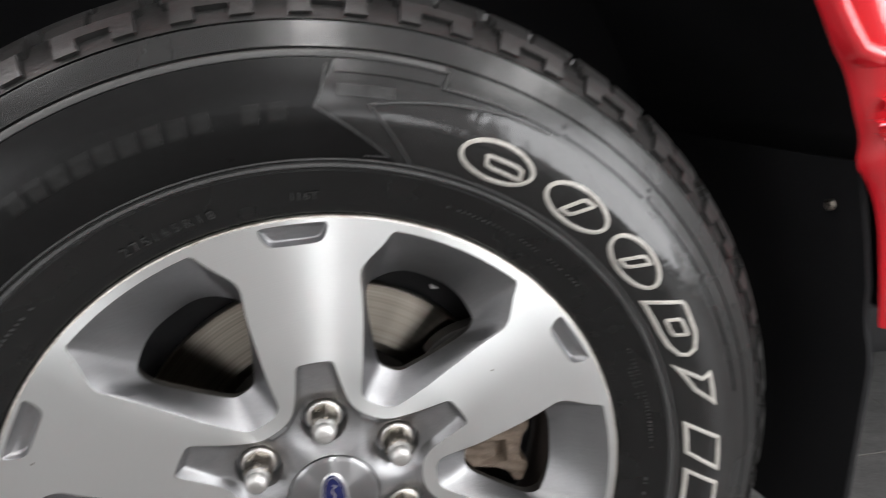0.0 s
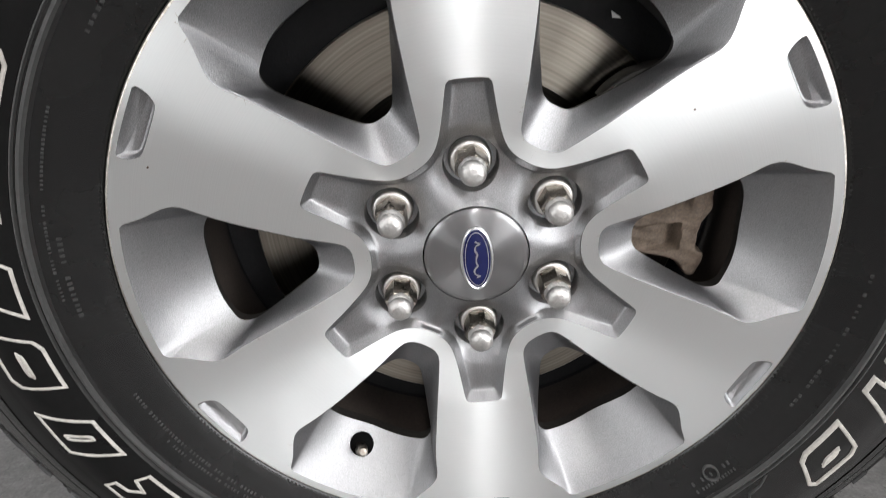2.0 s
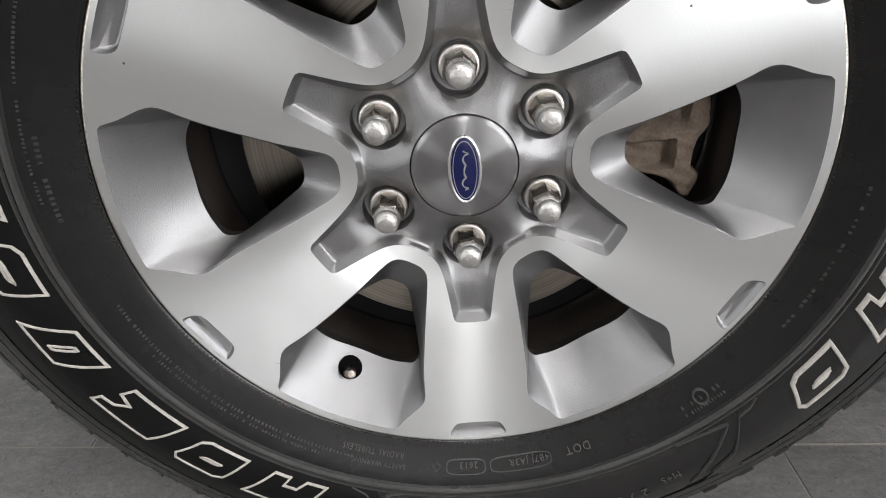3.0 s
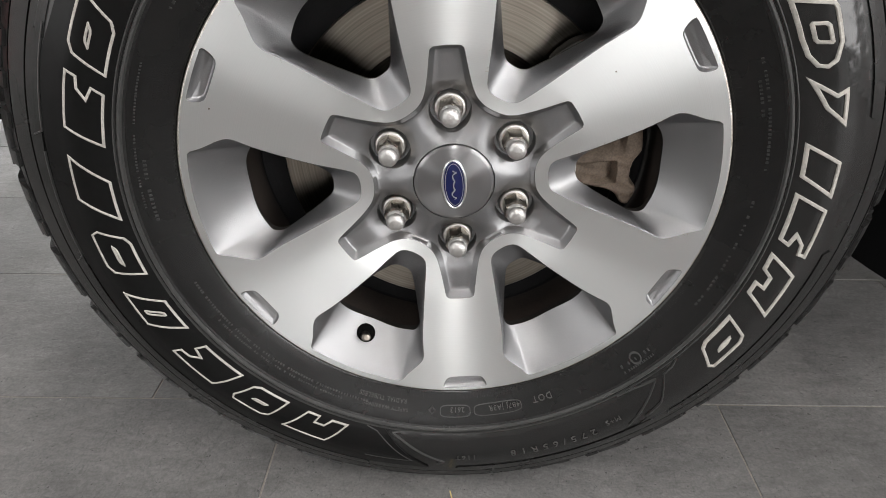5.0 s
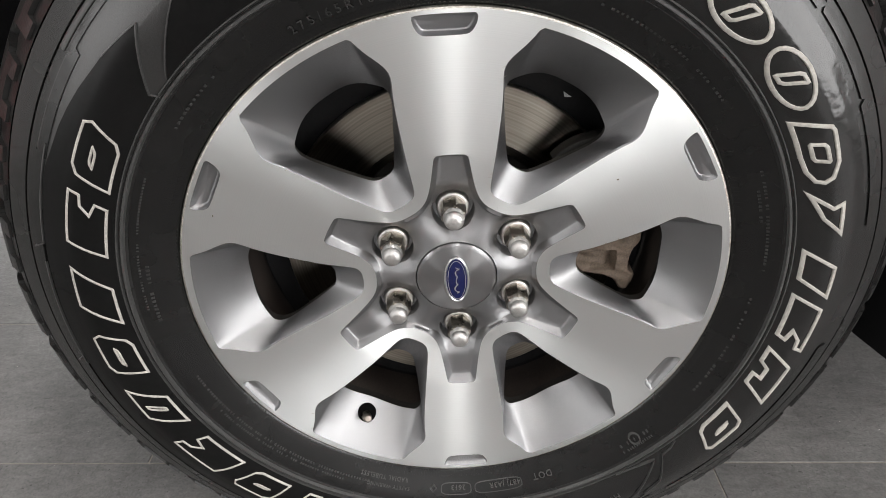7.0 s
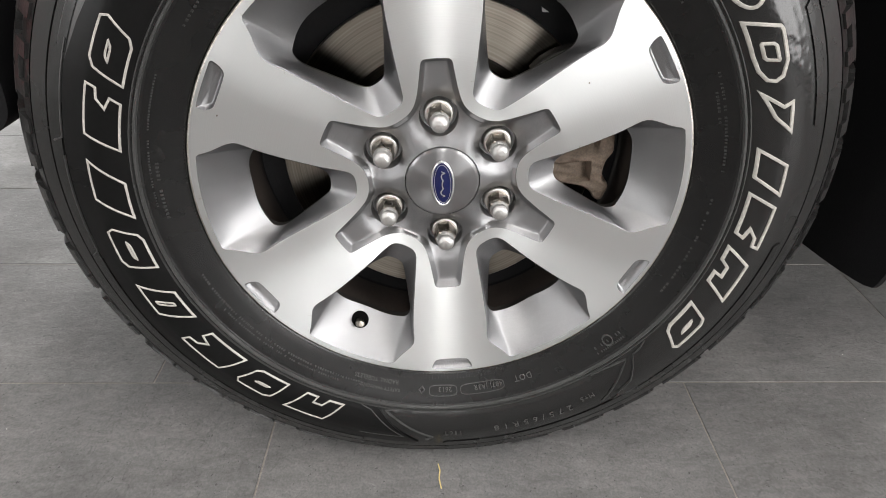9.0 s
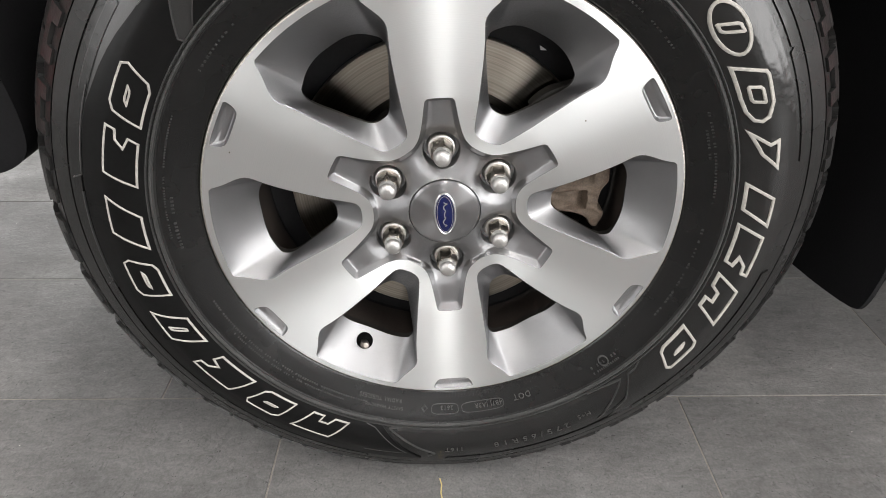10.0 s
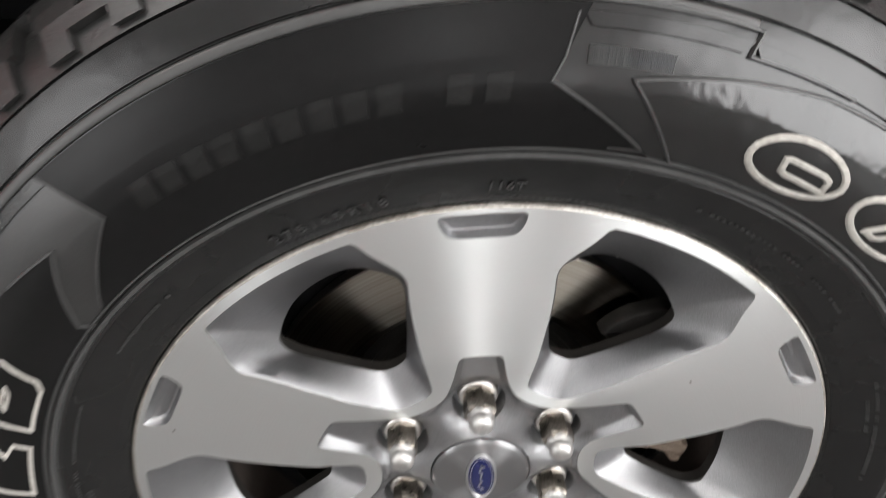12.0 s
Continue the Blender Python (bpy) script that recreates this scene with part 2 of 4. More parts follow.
def thing(name, label, category, m=None, kind="", group=""):
    ob = tagged(new(name), label, category, group, kind)
    ob.empty_display_size = 0.05
    if m is not None:
        ob.matrix_basis = m
    return ob


def pol(r, deg, y):
    a = radians(deg)
    return Vector((r * math.cos(a), y, r * math.sin(a)))


def revolve(profile, n=192, closed=False, bm=None, start=0.0, sweep=360.0):
    """Turns (radius, y) pairs about the axle."""
    bm = bm or bmesh.new()
    full = abs(sweep - 360) < 1e-6
    cols = n if full else n + 1
    rings = [[bm.verts.new(pol(r, start + sweep * i / n, y)) for r, y in profile] for i in range(cols)]
    for i in range(n):
        a, b = rings[i], rings[(i + 1) % cols]
        for j in range(len(profile) - (0 if closed else 1)):
            k = (j + 1) % len(profile)
            bm.faces.new((a[j], a[k], b[k], b[j]))
    return bm


def strip(bm, loops, closed=True):
    """Joins loops of equally many points by quads."""
    vs = [[bm.verts.new(p) for p in lp] for lp in loops]
    n = len(vs[0])
    for a, b in zip(vs, vs[1:]):
        for i in range(n if closed else n - 1):
            j = (i + 1) % n
            bm.faces.new((a[i], a[j], b[j], b[i]))
    return vs


def inside(p, poly):
    c, (x, y) = False, p
    for (x0, y0), (x1, y1) in zip(poly, poly[1:] + poly[:1]):
        if (y0 > y) != (y1 > y) and x < (x1 - x0) * (y - y0) / (y1 - y0) + x0:
            c = not c
    return c


def fill(bm, outer, holes, step, depth):
    """Triangulated sheet in the wheel's plane between an outline and its holes; depth gives y by (x, z)."""
    from mathutils.geometry import delaunay_2d_cdt
    pts, edges = [], []
    for lp in [outer] + holes:
        o = len(pts)
        pts += lp
        edges += [(o + i, o + (i + 1) % len(lp)) for i in range(len(lp))]
    xs, zs = [p[0] for p in outer], [p[1] for p in outer]
    near = np.array(pts)
    x = min(xs)
    row = 0
    while x < max(xs):
        z = min(zs) + (step / 2 if row % 2 else 0)
        while z < max(zs):
            if inside((x, z), outer) and not any(inside((x, z), h) for h in holes):
                if np.min((near[:, 0] - x) ** 2 + (near[:, 1] - z) ** 2) > (0.5 * step) ** 2:
                    pts.append((x, z))
            z += step
        x += step * 0.87
        row += 1
    co, _, tris, _, _, _ = delaunay_2d_cdt([Vector(p) for p in pts], edges, [], 0, 1e-7)
    vs = [bm.verts.new((c.x, depth(c.x, c.y), c.y)) for c in co]
    for t in tris:
        c = sum((co[i] for i in t), Vector((0, 0))) / 3
        if inside(c, outer) and not any(inside(c, h) for h in holes):
            bm.faces.new([vs[i] for i in t])
    bmesh.ops.delete(bm, geom=[v for v in bm.verts if not v.link_faces], context="VERTS")


def chaikin(pts, times=2):
    """Rounds the corners of an open line, keeping its ends."""
    for _ in range(times):
        out = [pts[0]]
        for (x0, y0), (x1, y1) in zip(pts, pts[1:]):
            out += [(0.75 * x0 + 0.25 * x1, 0.75 * y0 + 0.25 * y1), (0.25 * x0 + 0.75 * x1, 0.25 * y0 + 0.75 * y1)]
        pts = out + [pts[-1]]
    return pts


def resample(pts, n):
    d = np.concatenate([[0], np.cumsum([math.dist(a, b) for a, b in zip(pts, pts[1:])])])
    s = np.linspace(0, d[-1], n)
    return [(float(x), float(y)) for x, y in zip(np.interp(s, d, [p[0] for p in pts]), np.interp(s, d, [p[1] for p in pts]))]


def turn(p, deg):
    a = radians(deg)
    return (p[0] * math.cos(a) - p[1] * math.sin(a), p[0] * math.sin(a) + p[1] * math.cos(a))


def box(bm, x0, x1, y0, y1, z0, z1, bevel=0.0):
    vs = [bm.verts.new((x, y, z)) for x in (x0, x1) for y in (y0, y1) for z in (z0, z1)]
    fs = [bm.faces.new([vs[i] for i in f]) for f in ((0, 1, 3, 2), (4, 6, 7, 5), (0, 4, 5, 1), (2, 3, 7, 6), (0, 2, 6, 4), (1, 5, 7, 3))]
    if bevel:
        es = list({e for f in fs for e in f.edges})
        bmesh.ops.bevel(bm, geom=es, offset=bevel, segments=2, affect="EDGES", profile=0.5)


# ---- room ----
ROOM = (-3.6, 3.6, -3.4, 4.2, 3.0)
X0, X1, Y0, Y1, TOP = ROOM
bm = bmesh.new()
box(bm, X0, X1, Y0, Y1, -0.15, -0.0012)
floor = tagged(part("floor", bm, GROUT, smooth=False), "grey stone tile floor with thin brown grout joints", "floor", kind="structure")
for nm, (x0, x1, y0, y1) in {"wall_north": (X0 - 0.15, X1 + 0.15, Y1, Y1 + 0.15), "wall_south": (X0 - 0.15, X1 + 0.15, Y0 - 0.15, Y0),
                             "wall_west": (X0 - 0.15, X0, Y0, Y1), "wall_east": (X1, X1 + 0.15, Y0, Y1)}.items():
    bm = bmesh.new()
    box(bm, x0, x1, y0, y1, -0.15, TOP)
    tagged(part(nm, bm, WALL, smooth=False), "plain pale grey painted wall of the garage", "wall", kind="structure")
bm = bmesh.new()
box(bm, X0 - 0.15, X1 + 0.15, Y0 - 0.15, Y1 + 0.15, TOP, TOP + 0.15)
tagged(part("ceiling", bm, CEILING, smooth=False), "plain white painted ceiling of the garage", "ceiling", kind="structure")

# ---- wheel ----
PHI, ZC = 3.1, 0.392
UP = Vector((math.sin(radians(PHI)), 0, math.cos(radians(PHI))))
wheel = thing("wheel", "six-spoke machined alloy wheel with black tyre standing on tiles", "wheel", pose(0, 0, ZC, 0, -PHI, 0))

# outline of one opening between the spokes: (along its middle line, across it)
SIDE = [(0.0893, 0.0), (0.0896, 0.0080), (0.0925, 0.0145), (0.0990, 0.0186), (0.1270, 0.0303), (0.1540, 0.0420), (0.1700, 0.0492), (0.1830, 0.0560), (0.1905, 0.0606),
        (0.1965, 0.0630), (0.2030, 0.0628), (0.2110, 0.0602), (0.2200, 0.0568), (0.2270, 0.0551), (0.2325, 0.0544), (0.2352, 0.0518)]
FACE_HALF = resample(chaikin(SIDE, 2), 44)
CORNER = FACE_HALF[-1]
RC, AC = math.hypot(*CORNER), math.degrees(math.atan2(CORNER[1], CORNER[0]))
ARC = [(RC * math.cos(radians(a)), RC * math.sin(radians(a))) for a in np.linspace(AC, -AC, 15)[1:-1]]
FACE = FACE_HALF + ARC + [(x, -y) for x, y in FACE_HALF[::-1]][:-1]
HOLE_KEY = [(0.1174, 0.0), (0.1176, 0.0055), (0.1200, 0.0112), (0.1260, 0.0158), (0.1420, 0.0268), (0.1570, 0.0362), (0.1660, 0.0425), (0.1760, 0.0478), (0.1850, 0.0472), (0.1895, 0.0420)]
HOLE_HALF = resample(chaikin(HOLE_KEY, 3), 44)
HOLE = HOLE_HALF + [(0.1895 + 0.0125 * (1 - abs(t) ** 3), -0.0420 * t) for t in np.linspace(-1, 1, 15)[1:-1]] + [(x, -y) for x, y in HOLE_HALF[::-1]][:-1]


def face_y(x, z):
    """Depth of the machined face, which is dished towards the hub."""
    return float(np.interp(math.hypot(x, z), [0.066, 0.075, 0.09, 0.105, 0.128, 0.16, 0.19, 0.235, 0.25], [0.0628, 0.0620, 0.0598, 0.0552, 0.0485, 0.0436, 0.0402, 0.0358, 0.0350]))


def hole_y(x, z):
    """Depth of the inner edge of the openings, deepest at the middle of the outer side."""
    a = (math.degrees(math.atan2(z, x)) + 30) % 60 - 30
    u, v = math.hypot(x, z) * math.cos(radians(a)), math.hypot(x, z) * math.sin(radians(a))
    side = float(np.interp(u, [0.11, 0.13, 0.157], [0.0735, 0.0710, 0.0680]))
    outer = 0.0810 - 0.0130 * min(1.0, abs(v) / 0.045) ** 2
    return side + max(0.0, outer - side) * min(1.0, max(0.0, (u - 0.170) / 0.02))


def shrink(loop, d):
    """Moves an outline inwards by d."""
    n = len(loop)
    area = sum(a[0] * b[1] - b[0] * a[1] for a, b in zip(loop, loop[1:] + loop[:1]))
    sg = 1 if area > 0 else -1
    out = []
    for i, p in enumerate(loop):
        a, b = loop[i - 1], loop[(i + 1) % n]
        t = Vector((b[0] - a[0], b[1] - a[1]))
        t.normalize()
        out.append((p[0] - sg * t.y * d, p[1] + sg * t.x * d))
    return out


def lift(loop, depth):
    return [(x, depth(x, z) if callable(depth) else depth, z) for x, z in loop]


# star-shaped recess round the hub; the arms lie along the spokes
ARM = [(0.0667, 0.0385), (0.0705, 0.0325), (0.0765, 0.0265), (0.0850, 0.0222), (0.1000, 0.0188), (0.1180, 0.0160), (0.1272, 0.0146), (0.1292, 0.0122), (0.1296, 0.0)]
ARM = resample(chaikin(ARM, 2), 28)
ARM_FULL = [(x, -y) for x, y in ARM] + ARM[::-1][1:]
STAR = []
for k in range(6):
    STAR += [turn(p, 30 + 60 * k) for p in ARM_FULL[:-1]]
NOTCH = [(0.2434, -0.0226), (0.2418, -0.0248), (0.2345, -0.0228), (0.2294, -0.0190), (0.2282, -0.0150), (0.2281, 0.0), (0.2282, 0.0150), (0.2294, 0.0190), (0.2345, 0.0228), (0.2418, 0.0248), (0.2434, 0.0226), (0.2440, 0.0)]
NOTCH = resample(chaikin(NOTCH + NOTCH[:1], 2), 48)[:-1]

# barrel and flange
bm = revolve([(0.2052, 0.104), (0.2062, 0.088), (0.2300, 0.063), (0.2453, 0.0500), (0.2453, 0.0376), (0.2464, 0.0371), (0.2480, 0.0378), (0.2488, 0.0398), (0.2488, 0.058),
              (0.2380, 0.066), (0.2270, 0.072), (0.2180, 0.100), (0.2180, 0.230), (0.2450, 0.245), (0.2480, 0.250), (0.2440, 0.252), (0.2130, 0.236), (0.2080, 0.220)], 180, closed=True)
rim = part("rim", bm, BARREL, wheel, "dusty cast alloy rim barrel with a bright machined lip")
bm = revolve([(0.2471, 0.0351), (0.2483, 0.0354), (0.2494, 0.0368), (0.2498, 0.0450)], 240)
part("rim_lip", bm, LIP, rim, "bright machined rim lip with worn edge")

# machined faces of the spokes
for k in range(6):
    left = [turn((x, -y), 30) for x, y in FACE_HALF]      # opening on the counter-clockwise side
    right = [turn(p, -30) for p in FACE_HALF]
    arc_l = [(0.2472 * math.cos(radians(a)), 0.2472 * math.sin(radians(a))) for a in np.linspace(30, 0, 16)]
    arc_r = [(x, -y) for x, y in arc_l[::-1]][1:]
    rc_l = [(RC * math.cos(radians(a)), RC * math.sin(radians(a))) for a in np.linspace(30 - AC, 30, 8)[1:]]
    rc_r = [(x, -y) for x, y in rc_l[::-1]]
    outline = arc_l + arc_r + rc_r + right[::-1] + [(x, y) for x, y in ARM_FULL] + left + rc_l
    clean = []
    for p in outline:
        if not clean or math.dist(p, clean[-1]) > 1e-5:
            clean.append(p)
    ang = 30 + 60 * k
    bm = bmesh.new()
    lp = [turn(p, ang) for p in NOTCH]
    fill(bm, [turn(p, ang) for p in clean], [lp], 0.011, face_y)
    part("spoke_face", bm, MACHINED, rim, "lathe-turned bright aluminium spoke face")
    # recess at the rim's edge
    bm = bmesh.new()
    floor_y = lambda x, z: face_y(x, z) + 0.0068 - 0.0036 * (math.hypot(x, z) - 0.231) / 0.012
    vs = strip(bm, [lift(lp, face_y), lift(shrink(lp, 0.0004), lambda x, z: face_y(x, z) + 0.0006), lift(shrink(lp, 0.0014), lambda x, z: 0.45 * face_y(x, z) + 0.55 * floor_y(x, z)), lift(shrink(lp, 0.0024), lambda x, z: floor_y(x, z) - 0.0008), lift(shrink(lp, 0.0036), floor_y)])
    fan = bm.verts.new((0, 0, 0))
    fan.co = sum((v.co for v in vs[-1]), Vector()) / len(vs[-1])
    for a, b in zip(vs[-1], vs[-1][1:] + vs[-1][:1]):
        bm.faces.new((a, b, fan))
    part("rim_recess", bm, PAINT, rim, "grey painted recess in the rim's edge")

for r, a in ((0.1728, 35.7), (0.2246, 156.0)):
    bm = bmesh.new()
    c0 = pol(r, a, face_y(r, 0) - 0.0003)
    vs = [bm.verts.new(c0 + Vector((random.uniform(0.6, 1.1) * 0.0008 * math.cos(t), 0, random.uniform(0.6, 1.1) * 0.0009 * math.sin(t)))) for t in np.linspace(0, 2 * math.pi, 9, endpoint=False)]
    bm.faces.new(vs)
    part("dirt_speck", bm, RUST, rim, "tiny brown dirt speck")

# worn nicks along the edges of the openings
bm = bmesh.new()
dice = random.Random(11)
for i in range(54):
    k, j = dice.randrange(6), dice.randrange(2, 66)
    x, z = turn(FACE[j], 60 * k)
    a, b = turn(FACE[j - 1], 60 * k), turn(FACE[(j + 1) % len(FACE)], 60 * k)
    t = Vector((b[0] - a[0], 0, b[1] - a[1])).normalized()
    side = Vector((-t.z, 0, t.x)) * dice.choice((1, 1, 1, -0.5)) + t * dice.uniform(-1, 1)
    side.normalize()
    w, l = dice.uniform(0.00012, 0.0003), dice.uniform(0.0012, 0.0042)
    p = Vector((x, face_y(x, z) - 0.0002, z))
    q = p + side * l
    q.y = face_y(q.x, q.z) - 0.0002
    wv = Vector((-side.z, 0, side.x)) * w
    bm.faces.new([bm.verts.new(v) for v in (p - wv, q - wv * 0.3, q + wv * 0.3, p + wv)])
tagged(part("edge_nicks", bm, LIP, rim, "tiny bright scratches along the spoke edges"), kind="stuff")

# openings with sloping painted walls
for k in range(6):
    ang = 60 * k
    bm = bmesh.new()
    f0 = [turn(p, ang) for p in FACE]
    f1 = [turn(p, ang) for p in shrink(FACE, 0.0011)]
    h0 = [turn(p, ang) for p in HOLE]
    mid = [(0.62 * a[0] + 0.38 * b[0], 0.62 * a[1] + 0.38 * b[1]) for a, b in zip(f1, h0)]
    h1 = [turn(p, ang) for p in shrink(HOLE, -0.0035)]
    strip(bm, [lift(f0, face_y), lift(f1, lambda x, z: face_y(x, z) + 0.0012), lift(mid, lambda x, z: 0.62 * face_y(x, z) + 0.38 * hole_y(x, z) + 0.0015), lift(h0, hole_y), lift(h1, lambda x, z: hole_y(x, z) + 0.004)])
    opening = part("spoke_opening", bm, PAINT, rim, "grey metallic painted walls of a spoke opening")
    # dark skirt: the shade inside the rim is put into its colour
    bm = bmesh.new()
    strip(bm, [lift(h1, lambda x, z: hole_y(x, z) + 0.004), lift(h1, lambda x, z: hole_y(x, z) + 0.013)])
    part("opening_back", bm, HUB_DARK, rim, "back edge of a spoke opening, coloured dark for shade")

# painted star with six bores
BORE = 0.0200


def star_y(x, z):
    """Depth of the painted star, which dips round the bolt bores."""
    near = min(math.dist((x, z), turn((0.0675, 0), 30 + 60 * k)) for k in range(6))
    dip = min(1.0, max(0.0, (0.0310 - near) / 0.0110))
    return 0.0046 * dip * dip * (3 - 2 * dip) + float(np.interp(math.hypot(x, z), [0.036, 0.040, 0.050, 0.062, 0.075, 0.090, 0.105, 0.130], [0.0572, 0.0575, 0.0595, 0.0625, 0.0642, 0.0632, 0.0602, 0.0570]))


bm = bmesh.new()
STAR_IN = shrink(STAR, 0.0058)
bores = [[(0.0675 * math.cos(radians(30 + 60 * k)) + BORE * math.cos(radians(a)), 0.0675 * math.sin(radians(30 + 60 * k)) + BORE * math.sin(radians(a))) for a in range(0, 360, 12)] for k in range(6)]
capring = [(0.0390 * math.cos(radians(a)), 0.0390 * math.sin(radians(a))) for a in range(0, 360, 5)]
fill(bm, STAR_IN, bores + [capring], 0.0055, star_y)
strip(bm, [lift(STAR, face_y), lift(shrink(STAR, 0.0006), lambda x, z: face_y(x, z) + 0.0008), lift(shrink(STAR, 0.0040), lambda x, z: star_y(x, z) - 0.0016), lift(shrink(STAR, 0.0049), lambda x, z: star_y(x, z) - 0.0005), lift(STAR_IN, star_y)])
for b in bores:
    cx, cz = sum(p[0] for p in b) / len(b), sum(p[1] for p in b) / len(b)
    sc = lambda f: [(cx + (x - cx) * f, cz + (z - cz) * f) for x, z in b]
    strip(bm, [lift(b, star_y), lift(sc(0.97), lambda x, z: star_y(x, z) + 0.0012), lift(sc(0.95), 0.0810), lift(sc(0.2), 0.0820)])
strip(bm, [lift(capring, star_y), lift(capring, 0.070)])
bmesh.ops.remove_doubles(bm, verts=bm.verts, dist=1e-5)
part("hub_star", bm, PAINT, rim, "dark grey painted star recess with six bolt bores")

# centre cap
bm = revolve([(0.0, 0.0528), (0.012, 0.0529), (0.024, 0.0534), (0.034, 0.0545), (0.0368, 0.0552), (0.0380, 0.0565), (0.0381, 0.0700)], 96)
bmesh.ops.remove_doubles(bm, verts=bm.verts, dist=1e-6)
cap = part("centre_cap", bm, CAP_PAINT, wheel, "satin grey round centre cap")


def oval(a, b, n=48):
    return [(a * math.cos(2 * math.pi * i / n), b * math.sin(2 * math.pi * i / n)) for i in range(n)]


bm = bmesh.new()
strip(bm, [lift(oval(0.0122, 0.0258), 0.05330), lift(oval(0.0119, 0.0255), 0.05180), lift(oval(0.0108, 0.0244), 0.05120), lift(oval(0.0098, 0.0233), 0.05200)])
part("emblem_ring", bm, CHROME, cap, "bright oval emblem surround")
bm = bmesh.new()
vs = strip(bm, [lift(oval(0.0100, 0.0235), 0.05210), lift(oval(0.0088, 0.0222), 0.05160)])
bm.faces.new(vs[-1])
part("emblem", bm, BLUE, cap, "plain deep blue oval emblem")
bm = bmesh.new()
strip(bm, [lift(oval(0.0087, 0.0219), 0.05145), lift(oval(0.0081, 0.0211), 0.05145)])
part("emblem_line", bm, CHROME, cap, "thin silver line round the emblem")
bm = bmesh.new()
wave = [(0.0026 * math.sin(t * 7.2 * math.pi) * (0.6 + 0.4 * math.cos(6 * t)) + 0.0012 * (t - 0.5), -0.0160 + 0.0315 * t + 0.0011 * math.cos(t * 7.2 * math.pi)) for t in np.linspace(0, 1, 110)]
for i in range(len(wave) - 1):
    (x0, z0), (x1, z1) = wave[i], wave[i + 1]
    t = Vector((x1 - x0, z1 - z0)).normalized() * (0.00045 + 0.00030 * abs(math.sin(i * 0.18)))
    bm.faces.new([bm.verts.new((x, 0.0514, z)) for x, z in ((x0 - t.y, z0 + t.x), (x1 - t.y, z1 + t.x), (x1 + t.y, z1 - t.x), (x0 + t.y, z0 - t.x))])
part("emblem_mark", bm, CHROME, cap, "plain silver wavy line on the emblem")

# lug nuts
for k in range(6):
    ang = 30 + 60 * k
    cx, cz = turn((0.0675, 0), ang)
    off = Vector((cx, 0, cz))

    def shifted(bm):
        bmesh.ops.translate(bm, vec=off, verts=bm.verts)
        return bm

    hexr = lambda r: [(r * math.cos(radians(60 * i + 17 * k)), r * math.sin(radians(60 * i + 17 * k))) for i in range(6)]
    bm = bmesh.new()
    vs = strip(bm, [lift(hexr(0.0122), 0.0790), lift(hexr(0.0121), 0.0560), lift(hexr(0.0112), 0.0530), lift(hexr(0.0094), 0.0510), lift(hexr(0.0080), 0.0508)])
    bm.faces.new(vs[-1])
    nut = part("lug_nut", shifted(bm), HEX_STEEL, wheel, "tarnished steel lug nut with a domed tip", smooth=False)
    bm = revolve([(0.0098, 0.0722), (0.0116, 0.0716), (0.0132, 0.0717), (0.0146, 0.0727), (0.0153, 0.0745), (0.0154, 0.0790), (0.0110, 0.0796)], 48)
    part("washer", shifted(bm), WASHER_STEEL, nut, "bright rounded steel washer")
    bm = revolve([(0.0001, 0.0405), (0.0040, 0.0407), (0.0062, 0.0414), (0.0078, 0.0427), (0.0087, 0.0445), (0.0090, 0.0464), (0.0089, 0.0480), (0.0084, 0.0490), (0.0088, 0.0500), (0.0098, 0.0516), (0.0099, 0.0540)], 40)
    part("nut_cap", shifted(bm), STEEL, nut, "rounded bright steel nut tip")

# valve on the sloping wall of an opening; a black disc paints its shaded bore
c, out, along = pol(0.2133, 239.6, 0.0), pol(1, 239.6, 0), Vector(pol(1, 329.6, 0))
c.y = 0.0668
slope = (out * 0.0355 + Vector((0, -0.0455, 0))).normalized()
norm = (out * -0.0455 + Vector((0, -0.0355, 0))).normalized()
bm = bmesh.new()
rings = []
for rad, k in ((0.0106, 0.0), (0.0102, 0.0013), (0.0098, 0.0013), (0.0094, 0.0006)):
    rings.append([c + norm * k + along * rad * math.cos(a) + slope * rad * math.sin(a) for a in np.linspace(0, 2 * math.pi, 28, endpoint=False)])
vs = strip(bm, rings)
bm.faces.new(vs[-1])
valve = part("valve", bm, BORE_BLACK, wheel, "valve seat with a flat black disc painted as its shaded bore")
bm = bmesh.new()
axis = (norm + Vector((0, -0.5, 0))).normalized()
u = axis.cross(along).normalized()
rings = []
for rad, k in ((0.0056, -0.002), (0.0054, 0.0040), (0.0046, 0.0055), (0.0046, 0.0120), (0.0034, 0.0132), (0.0030, 0.0140), (0.0012, 0.0142)):
    rings.append([c + slope * 0.004 + axis * k + along * rad * math.cos(a) + u * rad * math.sin(a) for a in np.linspace(0, 2 * math.pi, 20, endpoint=False)])
vs = strip(bm, rings)
bm.faces.new(vs[-1])
part("valve_stem", bm, HEX_STEEL, valve, "small dull metal valve stem")

# ---- tyre ----
PR = [0.2470, 0.2485, 0.2520, 0.2570, 0.2630, 0.2640, 0.2720, 0.2790, 0.2835, 0.2850, 0.2875, 0.2895, 0.2985, 0.3100, 0.3180, 0.3250, 0.3350, 0.3450, 0.3530, 0.3600, 0.3680, 0.3760, 0.3776, 0.3780, 0.3785, 0.3789, 0.3838, 0.3920, 0.3990, 0.4030]
